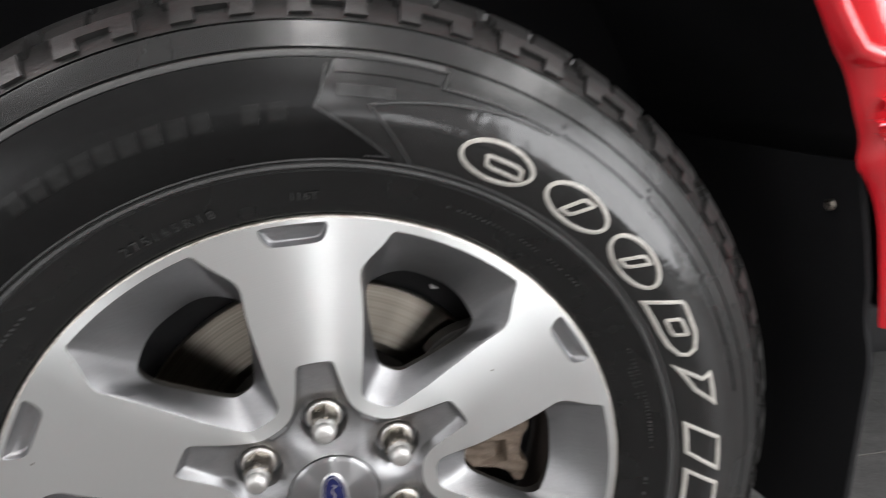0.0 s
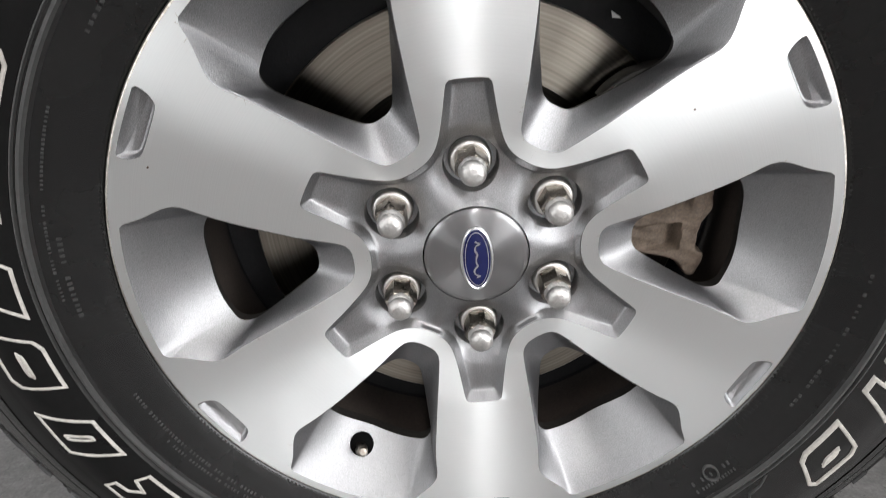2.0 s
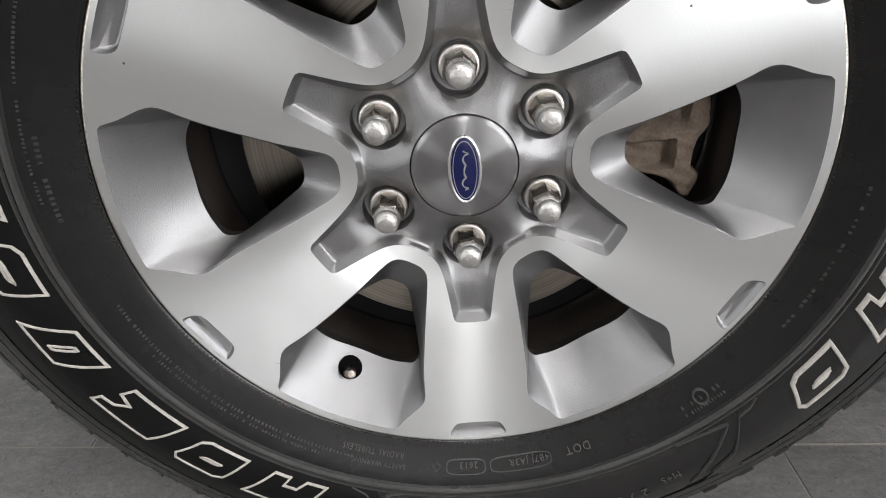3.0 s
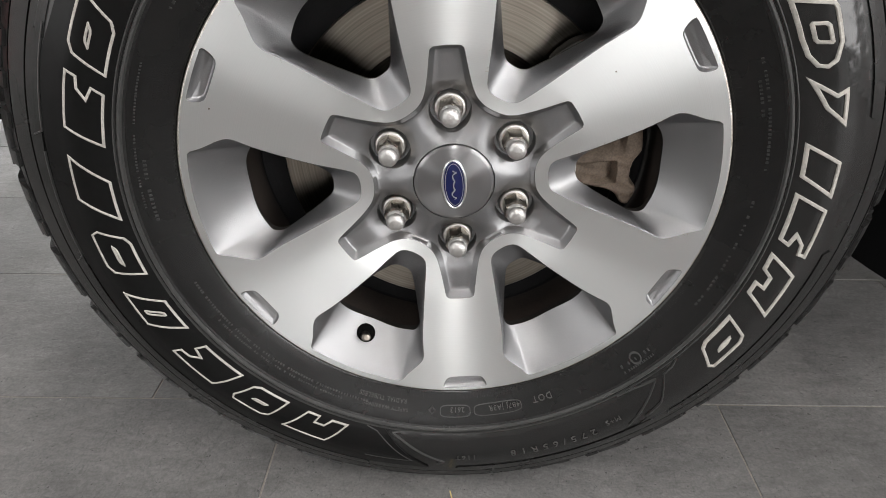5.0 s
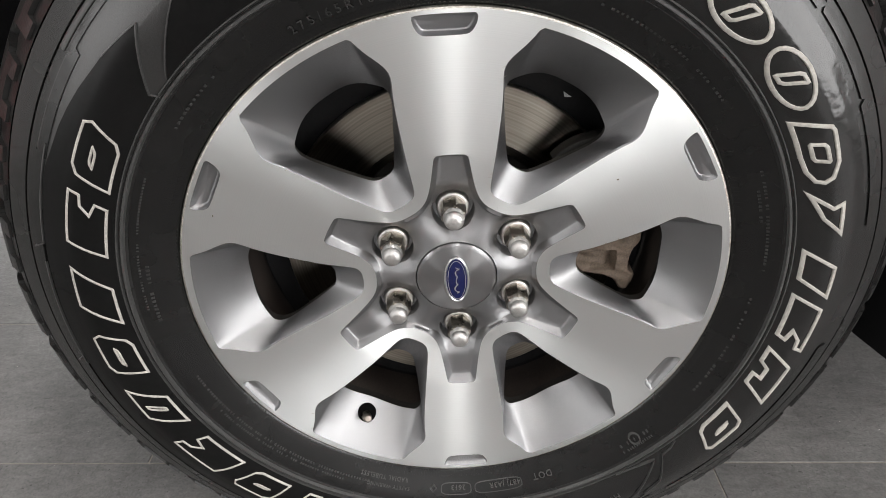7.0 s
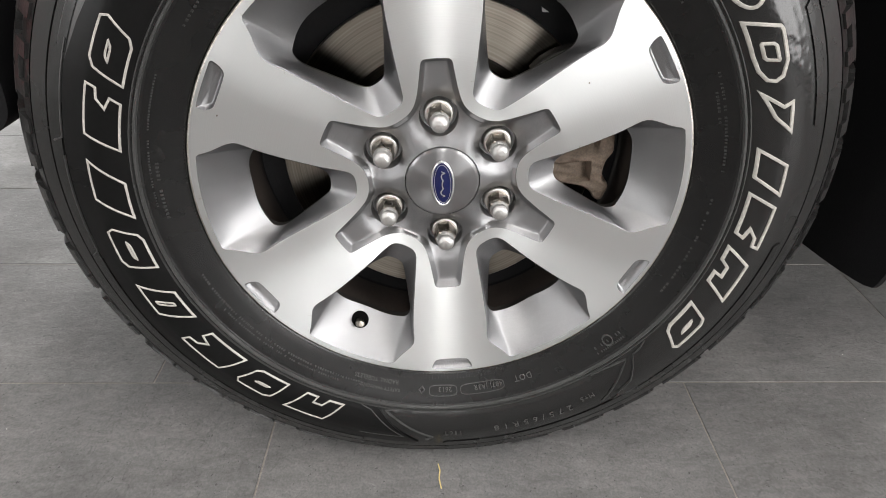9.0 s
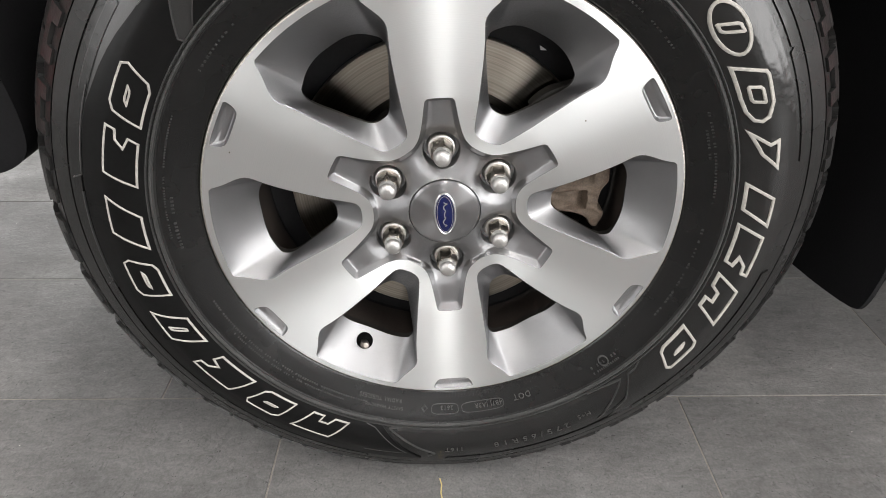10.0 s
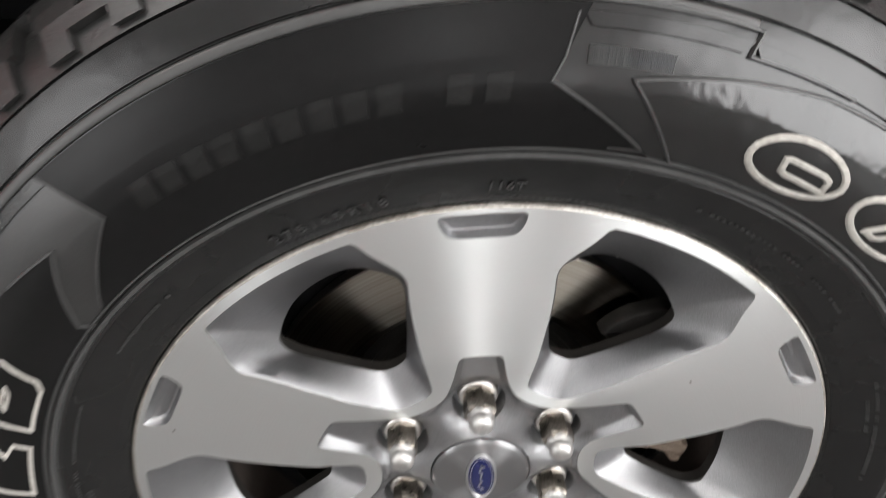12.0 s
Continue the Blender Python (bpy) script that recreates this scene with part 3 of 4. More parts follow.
PY = [0.0500, 0.0395, 0.0350, 0.0318, 0.0282, 0.0272, 0.0225, 0.0185, 0.0163, 0.0148, 0.0138, 0.0138, 0.0090, 0.0050, 0.0037, 0.0041, 0.0062, 0.0092, 0.0122, 0.0152, 0.0190, 0.0228, 0.0237, 0.0262, 0.0264, 0.0246, 0.0294, 0.0395, 0.0535, 0.0700]


def wall_y(r):
    return float(np.interp(r, PR, PY))


def loaded(bm, floor_z=0.0015):
    """Flattens what would sink below the ground."""
    for v in bm.verts:
        h = v.co.dot(UP) + ZC
        if h < floor_z:
            v.co += UP * (floor_z - h)
    return bm


GROOVE = 0.3612
prof = list(zip(PR, PY))
prof += [(GROOVE + d, wall_y(GROOVE + d) + sunk_by) for d, sunk_by in ((-0.0009, 0), (-0.0004, 0.0016), (0.0004, 0.0016), (0.0009, 0))]
prof.sort()
mid_y = 0.1385
prof += [(0.4040, 0.080), (0.4045, 0.110), (0.4050, mid_y)]
prof += [(r, 2 * mid_y - y) for r, y in prof[-2::-1]]
tyre = part("tyre", loaded(revolve(prof, 300)), RUBBER, wheel, "black dressed rubber tyre with white raised markings")

bm = revolve([(0.2518, wall_y(0.2518) + 0.0004), (0.2522, wall_y(0.2522) - 0.0004), (0.2570, wall_y(0.2570) - 0.0005), (0.2630, wall_y(0.2630) - 0.0005), (0.2720, wall_y(0.2720) - 0.0005), (0.2790, wall_y(0.2790) - 0.0005), (0.2836, wall_y(0.2836) - 0.0004), (0.2842, wall_y(0.2842) + 0.0004)], 300)
part("bead_area", bm, BEAD_RUBBER, tyre, "deep black smooth band beside the rim")
# raised rings on the sidewall
for r0, w, h in ((0.2878, 0.0020, 0.0024), (0.2918, 0.0009, 0.0018)):
    bm = revolve([(r0 - w, wall_y(r0 - w) + 0.0003), (r0 - w * 0.5, wall_y(r0) - h), (r0 + w * 0.5, wall_y(r0) - h), (r0 + w, wall_y(r0 + w) + 0.0003)], 300)
    part("moulded_ring", bm, RING_RUBBER, tyre)


def sector_panel(name, r_list, start, end, height, mat, label):
    """A raised field of the sidewall between two ragged ends, each given as angles at radii."""
    rs = sorted({round(float(r), 5) for r in np.linspace(r_list[0], r_list[-1], 14)} | {p[0] for p in start + end})
    bm = bmesh.new()
    grid = []
    n = max(24, int(abs(start[0][1] - end[0][1]) * 1.5))
    for r in rs:
        a0 = np.interp(r, [p[0] for p in start], [p[1] for p in start])
        a1 = np.interp(r, [p[0] for p in end], [p[1] for p in end])
        grid.append([bm.verts.new(pol(r, a0 + (a1 - a0) * i / n, wall_y(r) - height)) for i in range(n + 1)])
    for a, b in zip(grid, grid[1:]):
        for i in range(n):
            bm.faces.new((a[i], a[i + 1], b[i + 1], b[i]))
    edge = [e for e in bm.edges if e.is_boundary]
    ext = bmesh.ops.extrude_edge_only(bm, edges=edge)
    for v in [g for g in ext["geom"] if isinstance(g, bmesh.types.BMVert)]:
        r = math.hypot(v.co.x, v.co.z)
        v.co.y = wall_y(r) + 0.0008
    return part(name, loaded(bm), mat, tyre, label)


sector_panel("raised_panel", (0.2925, 0.3550), [(0.2925, 132.9), (0.3240, 122.9), (0.3550, 125.2)], [(0.2925, 75.3), (0.3256, 85.5), (0.335, 84.7), (0.3550, 83.2)], 0.0014, PANEL_RUBBER, "smooth raised black sidewall panel")
sector_panel("raised_panel", (0.2925, 0.3430), [(0.2925, 73.2), (0.325, 78.8), (0.3285, 79.2), (0.337, 70.7), (0.343, 64.0)], [(0.2925, -44.5), (0.324, -49.6), (0.343, -56.0)], 0.0009, GLOSS_RUBBER, "raised sidewall panel under the white marks")
sector_panel("raised_panel", (0.2925, 0.3450), [(0.2925, 251.5), (0.3312, 259.5), (0.345, 262)], [(0.2925, 136.3), (0.2965, 136.2), (0.3280, 128.9), (0.3331, 135.2), (0.3391, 143.7), (0.3450, 153.0)], 0.0016, PANEL_RUBBER, "raised sidewall panel under the white marks")
sector_panel("raised_panel", (0.2925, 0.3400), [(0.2925, 310.0), (0.325, 304.5), (0.34, 301.0)], [(0.2925, 254.5), (0.32, 263.0), (0.34, 269)], 0.0009, GLOSS_RUBBER, "raised sidewall panel with the size figures")
bm = bmesh.new()
strip(bm, [[pol(r, a, wall_y(r) - h) for a in np.linspace(138, 71.5, 120)] for r, h in ((0.3556, 0.0), (0.3559, 0.0010), (0.3566, 0.0014), (0.3596, 0.0014), (0.3602, 0.0010), (0.3605, 0.0))], closed=False)
part("shoulder_band", bm, BAND_RUBBER, tyre, "smooth raised band along the tyre shoulder")
sector_panel("hatched_field", (0.2925, 0.3540), [(0.2925, 139.0), (0.3300, 146.0), (0.3540, 166.0)], [(0.2925, 132.6), (0.3247, 122.6), (0.354, 124.4)], 0.0005, FIELD_RUBBER, "finely hatched grey shining field of the sidewall")
# stepped outlines on the shoulder
for a0, a1, r0, r1 in ((70.6, 56.6, 0.3468, 0.3522), (56.0, 43.0, 0.3482, 0.3550), (42.2, 29.2, 0.3500, 0.3580), (28.4, 10, 0.3482, 0.3540), (83, 72, 0.3470, 0.3525), (250, 152, 0.3480, 0.3545), (137.2, 124.8, 0.3500, 0.3550), (152, 137.0, 0.3455, 0.3530), (306, 268, 0.3440, 0.3480), (-12, -50, 0.3455, 0.3520)):
    sector_panel("shoulder_step", (r0, r1), [(r0, a0), (r1, a0 + 0.7)], [(r0, a1), (r1, a1 - 0.7)], 0.0013, RUBBER, "thin raised step on the tyre shoulder")


def ridge(line, w=0.0009, h=0.0022):
    """A thin raised seam along a line of (radius, angle) points."""
    fine = []
    for (r0, a0), (r1, a1) in zip(line, line[1:]):
        n = max(2, int(math.dist(pol(r0, a0, 0), pol(r1, a1, 0)) / 0.003))
        fine += [(r0 + (r1 - r0) * j / n, a0 + (a1 - a0) * j / n) for j in range(n)]
    fine.append(line[-1])
    pts = [pol(r, a, 0) for r, a in fine]
    bm = bmesh.new()
    rows = [[], [], [], []]
    for i, p in enumerate(pts):
        t = (pts[min(i + 1, len(pts) - 1)] - pts[max(i - 1, 0)]).normalized()
        side = Vector((-t.z, 0, t.x))
        for row, (k, up) in zip(rows, ((-w, -0.0004), (-w * 0.45, h), (w * 0.45, h), (w, -0.0004))):
            q = p + side * k
            q.y = wall_y(math.hypot(q.x, q.z)) - up
            row.append(q)
    strip(bm, rows, closed=False)
    return part("moulded_seam", loaded(bm), RING_RUBBER, tyre, "thin raised seam of the sidewall pattern")


for line in ([(0.352, 84.0), (0.335, 84.7), (0.3256, 85.5), (0.2958, 76.3), (0.2950, 79.5)], [(0.3440, 58.0), (0.3425, 64.0), (0.3370, 70.7), (0.3283, 79.4), (0.325, 78.8), (0.2925, 73.2), (0.2925, 66.0)],
             [(0.3590, 84.0), (0.3567, 71.0), (0.3464, 71.4), (0.3470, 62.0)], [(0.3545, 125.2), (0.3240, 122.9), (0.2943, 132.6)], [(0.3331, 135.2), (0.3280, 128.9), (0.2965, 136.2), (0.2900, 135.8)],
             [(0.2925, 247.5), (0.2960, 250.0), (0.3312, 258.6), (0.3320, 249.0)], [(0.2915, 256.5), (0.2950, 253.4), (0.3313, 265.0), (0.3370, 263.5)],
             [(0.2930, 319.0), (0.2965, 317.0), (0.2975, 314.8), (0.3240, 310.4), (0.3340, 306.0)], [(0.2930, 304.0), (0.2940, 307.6), (0.2975, 312.8), (0.3340, 302.5)],
             [(0.3560, 166.0), (0.3470, 165.0), (0.3475, 150.0)], [(0.3560, 186.0), (0.3480, 185.0), (0.3480, 168.0)]):
    ridge(line)

# white outlined marks: plain outlined shapes, (along, outwards) in a unit field
SLAB = [(0.0, 0.0), (0.62, 0.0), (1.0, 1.0), (0.38, 1.0)]
OVAL = [(0.5 + 0.5 * math.cos(a), 0.5 + 0.5 * math.sin(a)) for a in np.linspace(2 * math.pi, 0, 25)[:-1]]
HALF = [(0.0, 0.0), (0.55, 0.0), (0.78, 0.06), (0.95, 0.25), (1.0, 0.5), (0.95, 0.75), (0.75, 0.95), (0.35, 1.0), (0.28, 0.95)]
WEDGE = [(0.0, 0.0), (0.4, 0.7), (0.35, 1.0), (1.0, 0.95), (0.62, 0.4)]
NICK_A = [(0.0, 0.0), (0.30, 0.0), (0.40, 0.28), (0.54, 0.28), (0.50, 0.0), (0.74, 0.0), (1.0, 1.0), (0.27, 1.0)]
NICK_B = [(0.0, 0.0), (0.78, 0.0), (0.86, 0.34), (0.70, 0.44), (0.80, 0.62), (0.96, 0.66), (1.0, 1.0), (0.24, 1.0)]
LEAN = [(0.0, 0.0), (0.66, 0.0), (0.80, 0.12), (1.0, 0.78), (0.94, 1.0), (0.34, 1.0), (0.20, 0.86)]


def raised_mark(shape, a0, a1, r0=0.2968, r1=0.3262, stroke=0.0026, slot=None, mat=WHITE_RUBBER, words="off-white outlined raised mark"):
    """An outlined shape in white rubber between two angles, running clockwise."""
    rm = 0.5 * (r0 + r1)
    wid = radians(a0 - a1) * rm
    base = [(u * wid, v * (r1 - r0)) for u, v in shape]
    loops = [base]
    if slot:
        cx, cy, w, h, sk = slot
        loops.append([((cx + sx * w + sy * h * sk) * wid, (cy + sy * h) * (r1 - r0)) for sx, sy in ((-0.5, -0.36), (-0.36, -0.5), (0.36, -0.5), (0.5, -0.36), (0.5, 0.36), (0.36, 0.5), (-0.36, 0.5), (-0.5, 0.36))])
    bm = bmesh.new()
    for i, lp in enumerate(loops):
        fine = []
        for a, b in zip(lp, lp[1:] + lp[:1]):
            n = max(1, int(math.dist(a, b) / 0.006))
            fine += [(a[0] + (b[0] - a[0]) * j / n, a[1] + (b[1] - a[1]) * j / n) for j in range(n)]
        area = sum(a[0] * b[1] - b[0] * a[1] for a, b in zip(fine, fine[1:] + fine[:1]))
        if area < 0:
            fine.reverse()
        st = stroke if i == 0 else stroke * 0.9
        inner = []
        for j, p in enumerate(fine):
            a, b = fine[j - 1], fine[(j + 1) % len(fine)]
            d0, d1 = Vector((p[0] - a[0], p[1] - a[1])).normalized(), Vector((b[0] - p[0], b[1] - p[1])).normalized()
            n0, n1 = Vector((-d0.y, d0.x)), Vector((-d1.y, d1.x))
            m = (n0 + n1)
            m = m.normalized() if m.length > 1e-6 else n0
            inner.append((p[0] + m.x * st / max(0.45, m.dot(n0)), p[1] + m.y * st / max(0.45, m.dot(n0))))

        def ring(lp2, lift_by):
            return [pol(r0 + v, a0 - math.degrees(u / rm), wall_y(r0 + v) - lift_by) for u, v in lp2]

        near = lambda f: [(a[0] + (b[0] - a[0]) * f, a[1] + (b[1] - a[1]) * f) for a, b in zip(fine, inner)]
        strip(bm, [ring(near(0), 0.0004), ring(near(0.06), 0.0021), ring(near(0.2), 0.0025), ring(near(0.8), 0.0025), ring(near(0.94), 0.0021), ring(near(1), 0.0004)])
    return part("raised_mark", bm, mat, tyre, words)


MARKS = ((OVAL, 68.0, 57.4, (0.60, 0.45, 0.52, 0.36, -0.2)), (OVAL, 55.4, 44.6, (0.5, 0.5, 0.21, 0.62, 0.33)), (OVAL, 43.2, 32.6, (0.5, 0.5, 0.21, 0.62, 0.33)), (HALF, 32.0, 19.6, (0.56, 0.5, 0.28, 0.46, 0.2)),
         (WEDGE, 19.2, 9.8, None), (SLAB, 8.2, -1.8, None), (NICK_B, -0.8, -12.6, None), (NICK_A, -12.6, -25.0, None), (LEAN, -27.2, -38.4, (0.5, 0.55, 0.28, 0.16, 0.8)),
         (NICK_A, 243.8, 231.2, None), (LEAN, 230.2, 219.8, (0.5, 0.5, 0.30, 0.12, 0.8)), (NICK_B, 218.9, 206.0, None), (SLAB, 204.0, 192.2, (0.5, 0.5, 0.10, 0.5, 0.35)), (LEAN, 190.6, 180.4, (0.5, 0.5, 0.36, 0.14, 0.8)),
         (SLAB, 179.4, 167.4, None), (NICK_B, 166.0, 154.4, None), (LEAN, 154.2, 143.2, (0.5, 0.55, 0.28, 0.16, 0.8)))
for shape, a0, a1, slot in MARKS:
    raised_mark(shape, a0, a1, slot=slot, stroke=0.0033 if a0 < 100 else 0.0021)

# small round and diamond signs beside the rim
raised_mark(OVAL, 313.7, 311.1, 0.2642, 0.2764, 0.0012, None, RING_RUBBER, "small black moulded round sign")
raised_mark([(0.5, 0.0), (1.0, 0.5), (0.5, 1.0), (0.0, 0.5)], 262.6, 260.8, 0.2638, 0.2722, 0.0010, None, RING_RUBBER, "small black moulded diamond sign")

# ---- moulded small writing ----

def moulded_text(body, deg, r, size, mat, raise_by=0.0012, space=1.15):
    cu = bpy.data.curves.new("text", "FONT")
    cu.body, cu.size, cu.extrude, cu.resolution_u, cu.space_character = body, size, 0.0003, 2, space
    ob = new("moulded_text", cu)
    me = bpy.data.meshes.new_from_object(ob.evaluated_get(bpy.context.evaluated_depsgraph_get()))
    scene.collection.objects.unlink(ob)
    bpy.data.objects.remove(ob)
    for v in me.vertices:
        x, y, z = v.co
        rr = r + y
        v.co = pol(rr, deg - math.degrees(x / r), wall_y(rr) - raise_by - z)
    me.materials.clear()
    me.materials.append(mat)
    o = new("moulded_text", me)
    o.parent = tyre
    o["label"] = "small moulded black rubber writing"
    return o


moulded_text("DOT", 291.0, 0.2640, 0.0095, TEXT_RUBBER)
moulded_text("4B7J JA3R", 283.0, 0.2655, 0.0074, TEXT_RUBBER)
moulded_text("2613", 269.6, 0.2650, 0.0074, TEXT_RUBBER)
moulded_text("RADIAL TUBELESS", 255.4, 0.2605, 0.0060, TEXT_RUBBER)
moulded_text("SAFETY WARNING:", 256.0, 0.2690, 0.0052, TEXT_RUBBER)
moulded_text("275/65R18", 296.6, 0.3165, 0.0135, TEXT_RUBBER, 0.0016, 1.75)
moulded_text("116T", 271.6, 0.3185, 0.0105, TEXT_RUBBER, 0.0016)
moulded_text("M+S", 302.2, 0.3125, 0.0090, TEXT_RUBBER, 0.0016)
moulded_text("275/65R18", 114.8, 0.2605, 0.0095, FINE_RUBBER, 0.0012, 1.6)
moulded_text("116T", 89.8, 0.2622, 0.0085, FINE_RUBBER)
for a0, a1 in ((283.4, 271.8), (271.0, 263.6)):
    bm = bmesh.new()
    out, inn = [], []
    for t in np.linspace(0, 2 * math.pi, 48, endpoint=False):
        c, s = math.cos(t), math.sin(t)
        u = math.copysign(abs(c) ** 0.5, c)
        w = math.copysign(abs(s) ** 0.5, s)
        am, ad = 0.5 * (a0 + a1), 0.5 * (a0 - a1)
        out.append(pol(0.2690 + 0.0062 * w, am + ad * u, wall_y(0.2690 + 0.0062 * w) - 0.0007))
        inn.append(pol(0.2690 + 0.0053 * w, am + (ad - 0.2) * u, wall_y(0.2690 + 0.0053 * w) - 0.0007))
    strip(bm, [out, inn])
    part("code_frame", bm, RING_RUBBER, tyre)


BAR = 0.0012


def bars(a0, a1, r0, r1, count, mat, name, duty=0.7):
    """Short raised bars in a row along the sidewall."""
    bm = bmesh.new()
    p = (a1 - a0) / count
    for i in range(count):
        b0 = a0 + p * i
        b1 = b0 + p * duty * random.uniform(0.6, 1.2)
        if name == "moulded_line" and random.random() < 0.15:
            continue
        top = [pol(r, a, wall_y(r) - BAR) for r, a in ((r0, b0), (r0, b1), (r1, b1), (r1, b0))]
        low = [pol(r, a, wall_y(r) + 0.0004) for r, a in ((r0, b0), (r0, b1), (r1, b1), (r1, b0))]
        vs = strip(bm, [low, top])
        bm.faces.new(vs[-1])
    ob = part(name, bm, mat, tyre, "row of small moulded bars", smooth=False)
    return tagged(ob, kind="stuff") if count > 1 else ob


for a in [119.6 - 2.62 * i for i in range(9)] + [93.4, 90.5]:
    sector_panel("raised_bar", (0.3165, 0.3290), [(0.3165, a), (0.3290, a - 0.35)], [(0.3165, a - 1.9), (0.3290, a - 2.25)], 0.0019, NAME_RUBBER, "black raised bar barely lighter than its panel")
for a0, a1, r0, h, n in ((246, 196, 0.2680, 0.0024, 40), (240, 206, 0.2725, 0.0022, 30), (182, 168, 0.2705, 0.0034, 9), (178, 150, 0.2768, 0.0018, 26), (24, 2, 0.2720, 0.0026, 16), (20, 12, 0.2675, 0.0026, 6), (-4, -30, 0.2690, 0.0024, 14),
                         (-44, -53, 0.2690, 0.0040, 6), (-44, -52, 0.2755, 0.0030, 8), (140, 128, 0.2705, 0.0026, 7), (66, 38, 0.2680, 0.0024, 18)):
    bars(a0, a1, r0 + 0.2 * h, r0 + 0.9 * h, int(n * 1.8), FINE_RUBBER, "moulded_line", 0.5)
bars(83.0, 76.6, 0.3325, 0.3400, 46, RING_RUBBER, "ribbed_patch", 0.5)
# fine serration beside the rim
bm = bmesh.new()
for i in range(420):
    a = i * 360 / 420
    q = [pol(r, b, wall_y(r) - 0.0008) for r, b in ((0.2514, a), (0.2514, a + 0.42), (0.2570, a + 0.42), (0.2570, a))]
    low = [pol(r, b, wall_y(r) + 0.0004) for r, b in ((0.2512, a - 0.1), (0.2512, a + 0.52), (0.2573, a + 0.52), (0.2573, a - 0.1))]
    vs = strip(bm, [low, q])
    bm.faces.new(vs[-1])
tagged(part("bead_serration", bm, BEAD_RUBBER, tyre, "fine radial serration beside the rim", smooth=False), kind="stuff")

# ---- tread ----
bm = revolve([(0.3787, 0.0262), (0.3790, 0.0243), (0.3838, 0.0289), (0.3921, 0.0389), (0.3993, 0.0532), (0.4034, 0.0700), (0.4044, 0.080)], 300)
part("tread_base", loaded(bm, 0.0012), TREAD_RUBBER, tyre, "dusty smooth shoulder under the tread lugs")
LUGS, COLS = 34, 20
CROWN = [(0.3832, 0.0246), (0.3885, 0.0290), (0.3985, 0.0388), (0.4072, 0.0552), (0.4108, 0.0760)]
GROUND = [(0.3810, 0.0282), (0.3850, 0.0325), (0.3915, 0.0410), (0.3980, 0.0550), (0.4020, 0.0760)]
ROWS = [0.0, 0.10, 0.17, 0.30, 0.48, 0.70, 1.0]


def along(line, f):
    """The point at the share f of a line's length."""
    d = np.concatenate([[0], np.cumsum([math.dist(a, b) for a, b in zip(line, line[1:])])]) / sum(math.dist(a, b) for a, b in zip(line, line[1:]))
    return float(np.interp(f, d, [p[0] for p in line])), float(np.interp(f, d, [p[1] for p in line]))


def sunk(col, row):
    """Where the lug is cut away: it reaches down the shoulder in two tabs, and a groove with a hollow parts it from the next."""
    if row < 2:
        return not (1 <= col < 5 or 11 <= col < 15)
    if row == 2:
        return not 1 <= col < 15
    if row == 3:
        return not 0 <= col < 16 or col == 8
    if row == 4:
        return not 0 <= col < 17 or col in (7, 8)
    return 15 <= col < 18 or col in (6, 7)


def lug_mesh():
    """A shoulder lug: cells raised above the casing, with walls round the cuts."""
    bm = bmesh.new()
    step = 360 / LUGS / COLS

    def corner(i, j, line):
        r, y = along(line, ROWS[j])
        return bm.verts.new(pol(r, i * step, y))

    solid = lambda i, j: 0 <= j < len(ROWS) - 1 and not sunk(i % COLS, j)
    for i in range(COLS):
        for j in range(len(ROWS) - 1):
            if not solid(i, j):
                continue
            bm.faces.new([corner(a, b, CROWN) for a, b in ((i, j), (i + 1, j), (i + 1, j + 1), (i, j + 1))])
            for (a, b), (c, d), near in (((i, j), (i + 1, j), (i, j - 1)), ((i + 1, j), (i + 1, j + 1), (i + 1, j)), ((i + 1, j + 1), (i, j + 1), (i, j + 1)), ((i, j + 1), (i, j), (i - 1, j))):
                if not solid(*near):
                    bm.faces.new([corner(a, b, CROWN), corner(c, d, CROWN), corner(c, d, GROUND), corner(a, b, GROUND)])
    bmesh.ops.remove_doubles(bm, verts=bm.verts, dist=1e-6)
    bmesh.ops.recalc_face_normals(bm, faces=bm.faces)
    me = bpy.data.meshes.new("tread_lug")
    bm.to_mesh(me)
    bm.free()
    me.materials.append(TREAD_RUBBER)
    return me


LUG = lug_mesh()
for i in range(LUGS):
    deg = 79.4 + 360 * i / LUGS
    ob = new("tread_lug", LUG)
    ob.parent = tyre
    down = -Vector((math.cos(radians(deg + 4.2)), 0, math.sin(radians(deg + 4.2)))).dot(UP)
    sink = max(0.0, 0.4110 - (ZC - 0.002) / down) if down > 0.5 else 0.0
    ob.matrix_basis = Matrix.Rotation(radians(-deg), 4, "Y") @ Matrix.Translation(Vector((-math.cos(radians(4.2)), 0, -math.sin(radians(4.2)))) * sink)
PITCH = 60
bm = bmesh.new()
for i in range(PITCH):
    for j, (ya, yb, sk) in enumerate(((0.084, 0.118, 1.2), (0.124, 0.153, -1.0), (0.159, 0.193, 1.2), (0.200, 0.222, 0))):
        a = 360 * (i + 0.5 * (j % 2)) / PITCH
        top = [pol(r, a + d + k, y) for r, d, k, y in ((0.4115, -2.2, -sk / 2, ya), (0.4115, 2.2, -sk / 2, ya), (0.4115, 2.2, sk / 2, yb), (0.4115, -2.2, sk / 2, yb))]
        low = [p - p.normalized() * 0.008 for p in top]
        vs = strip(bm, [low, top])
        bm.faces.new(vs[-1])
tagged(part("inner_tread", loaded(bm), TREAD_RUBBER, tyre, "inner rows of tread blocks", smooth=False), kind="stuff")

# ---- truck ----
truck = thing("pickup_truck", "red pickup truck parked on the tiles, seen at one wheel arch", "truck", pose(0, 0.04, 0))
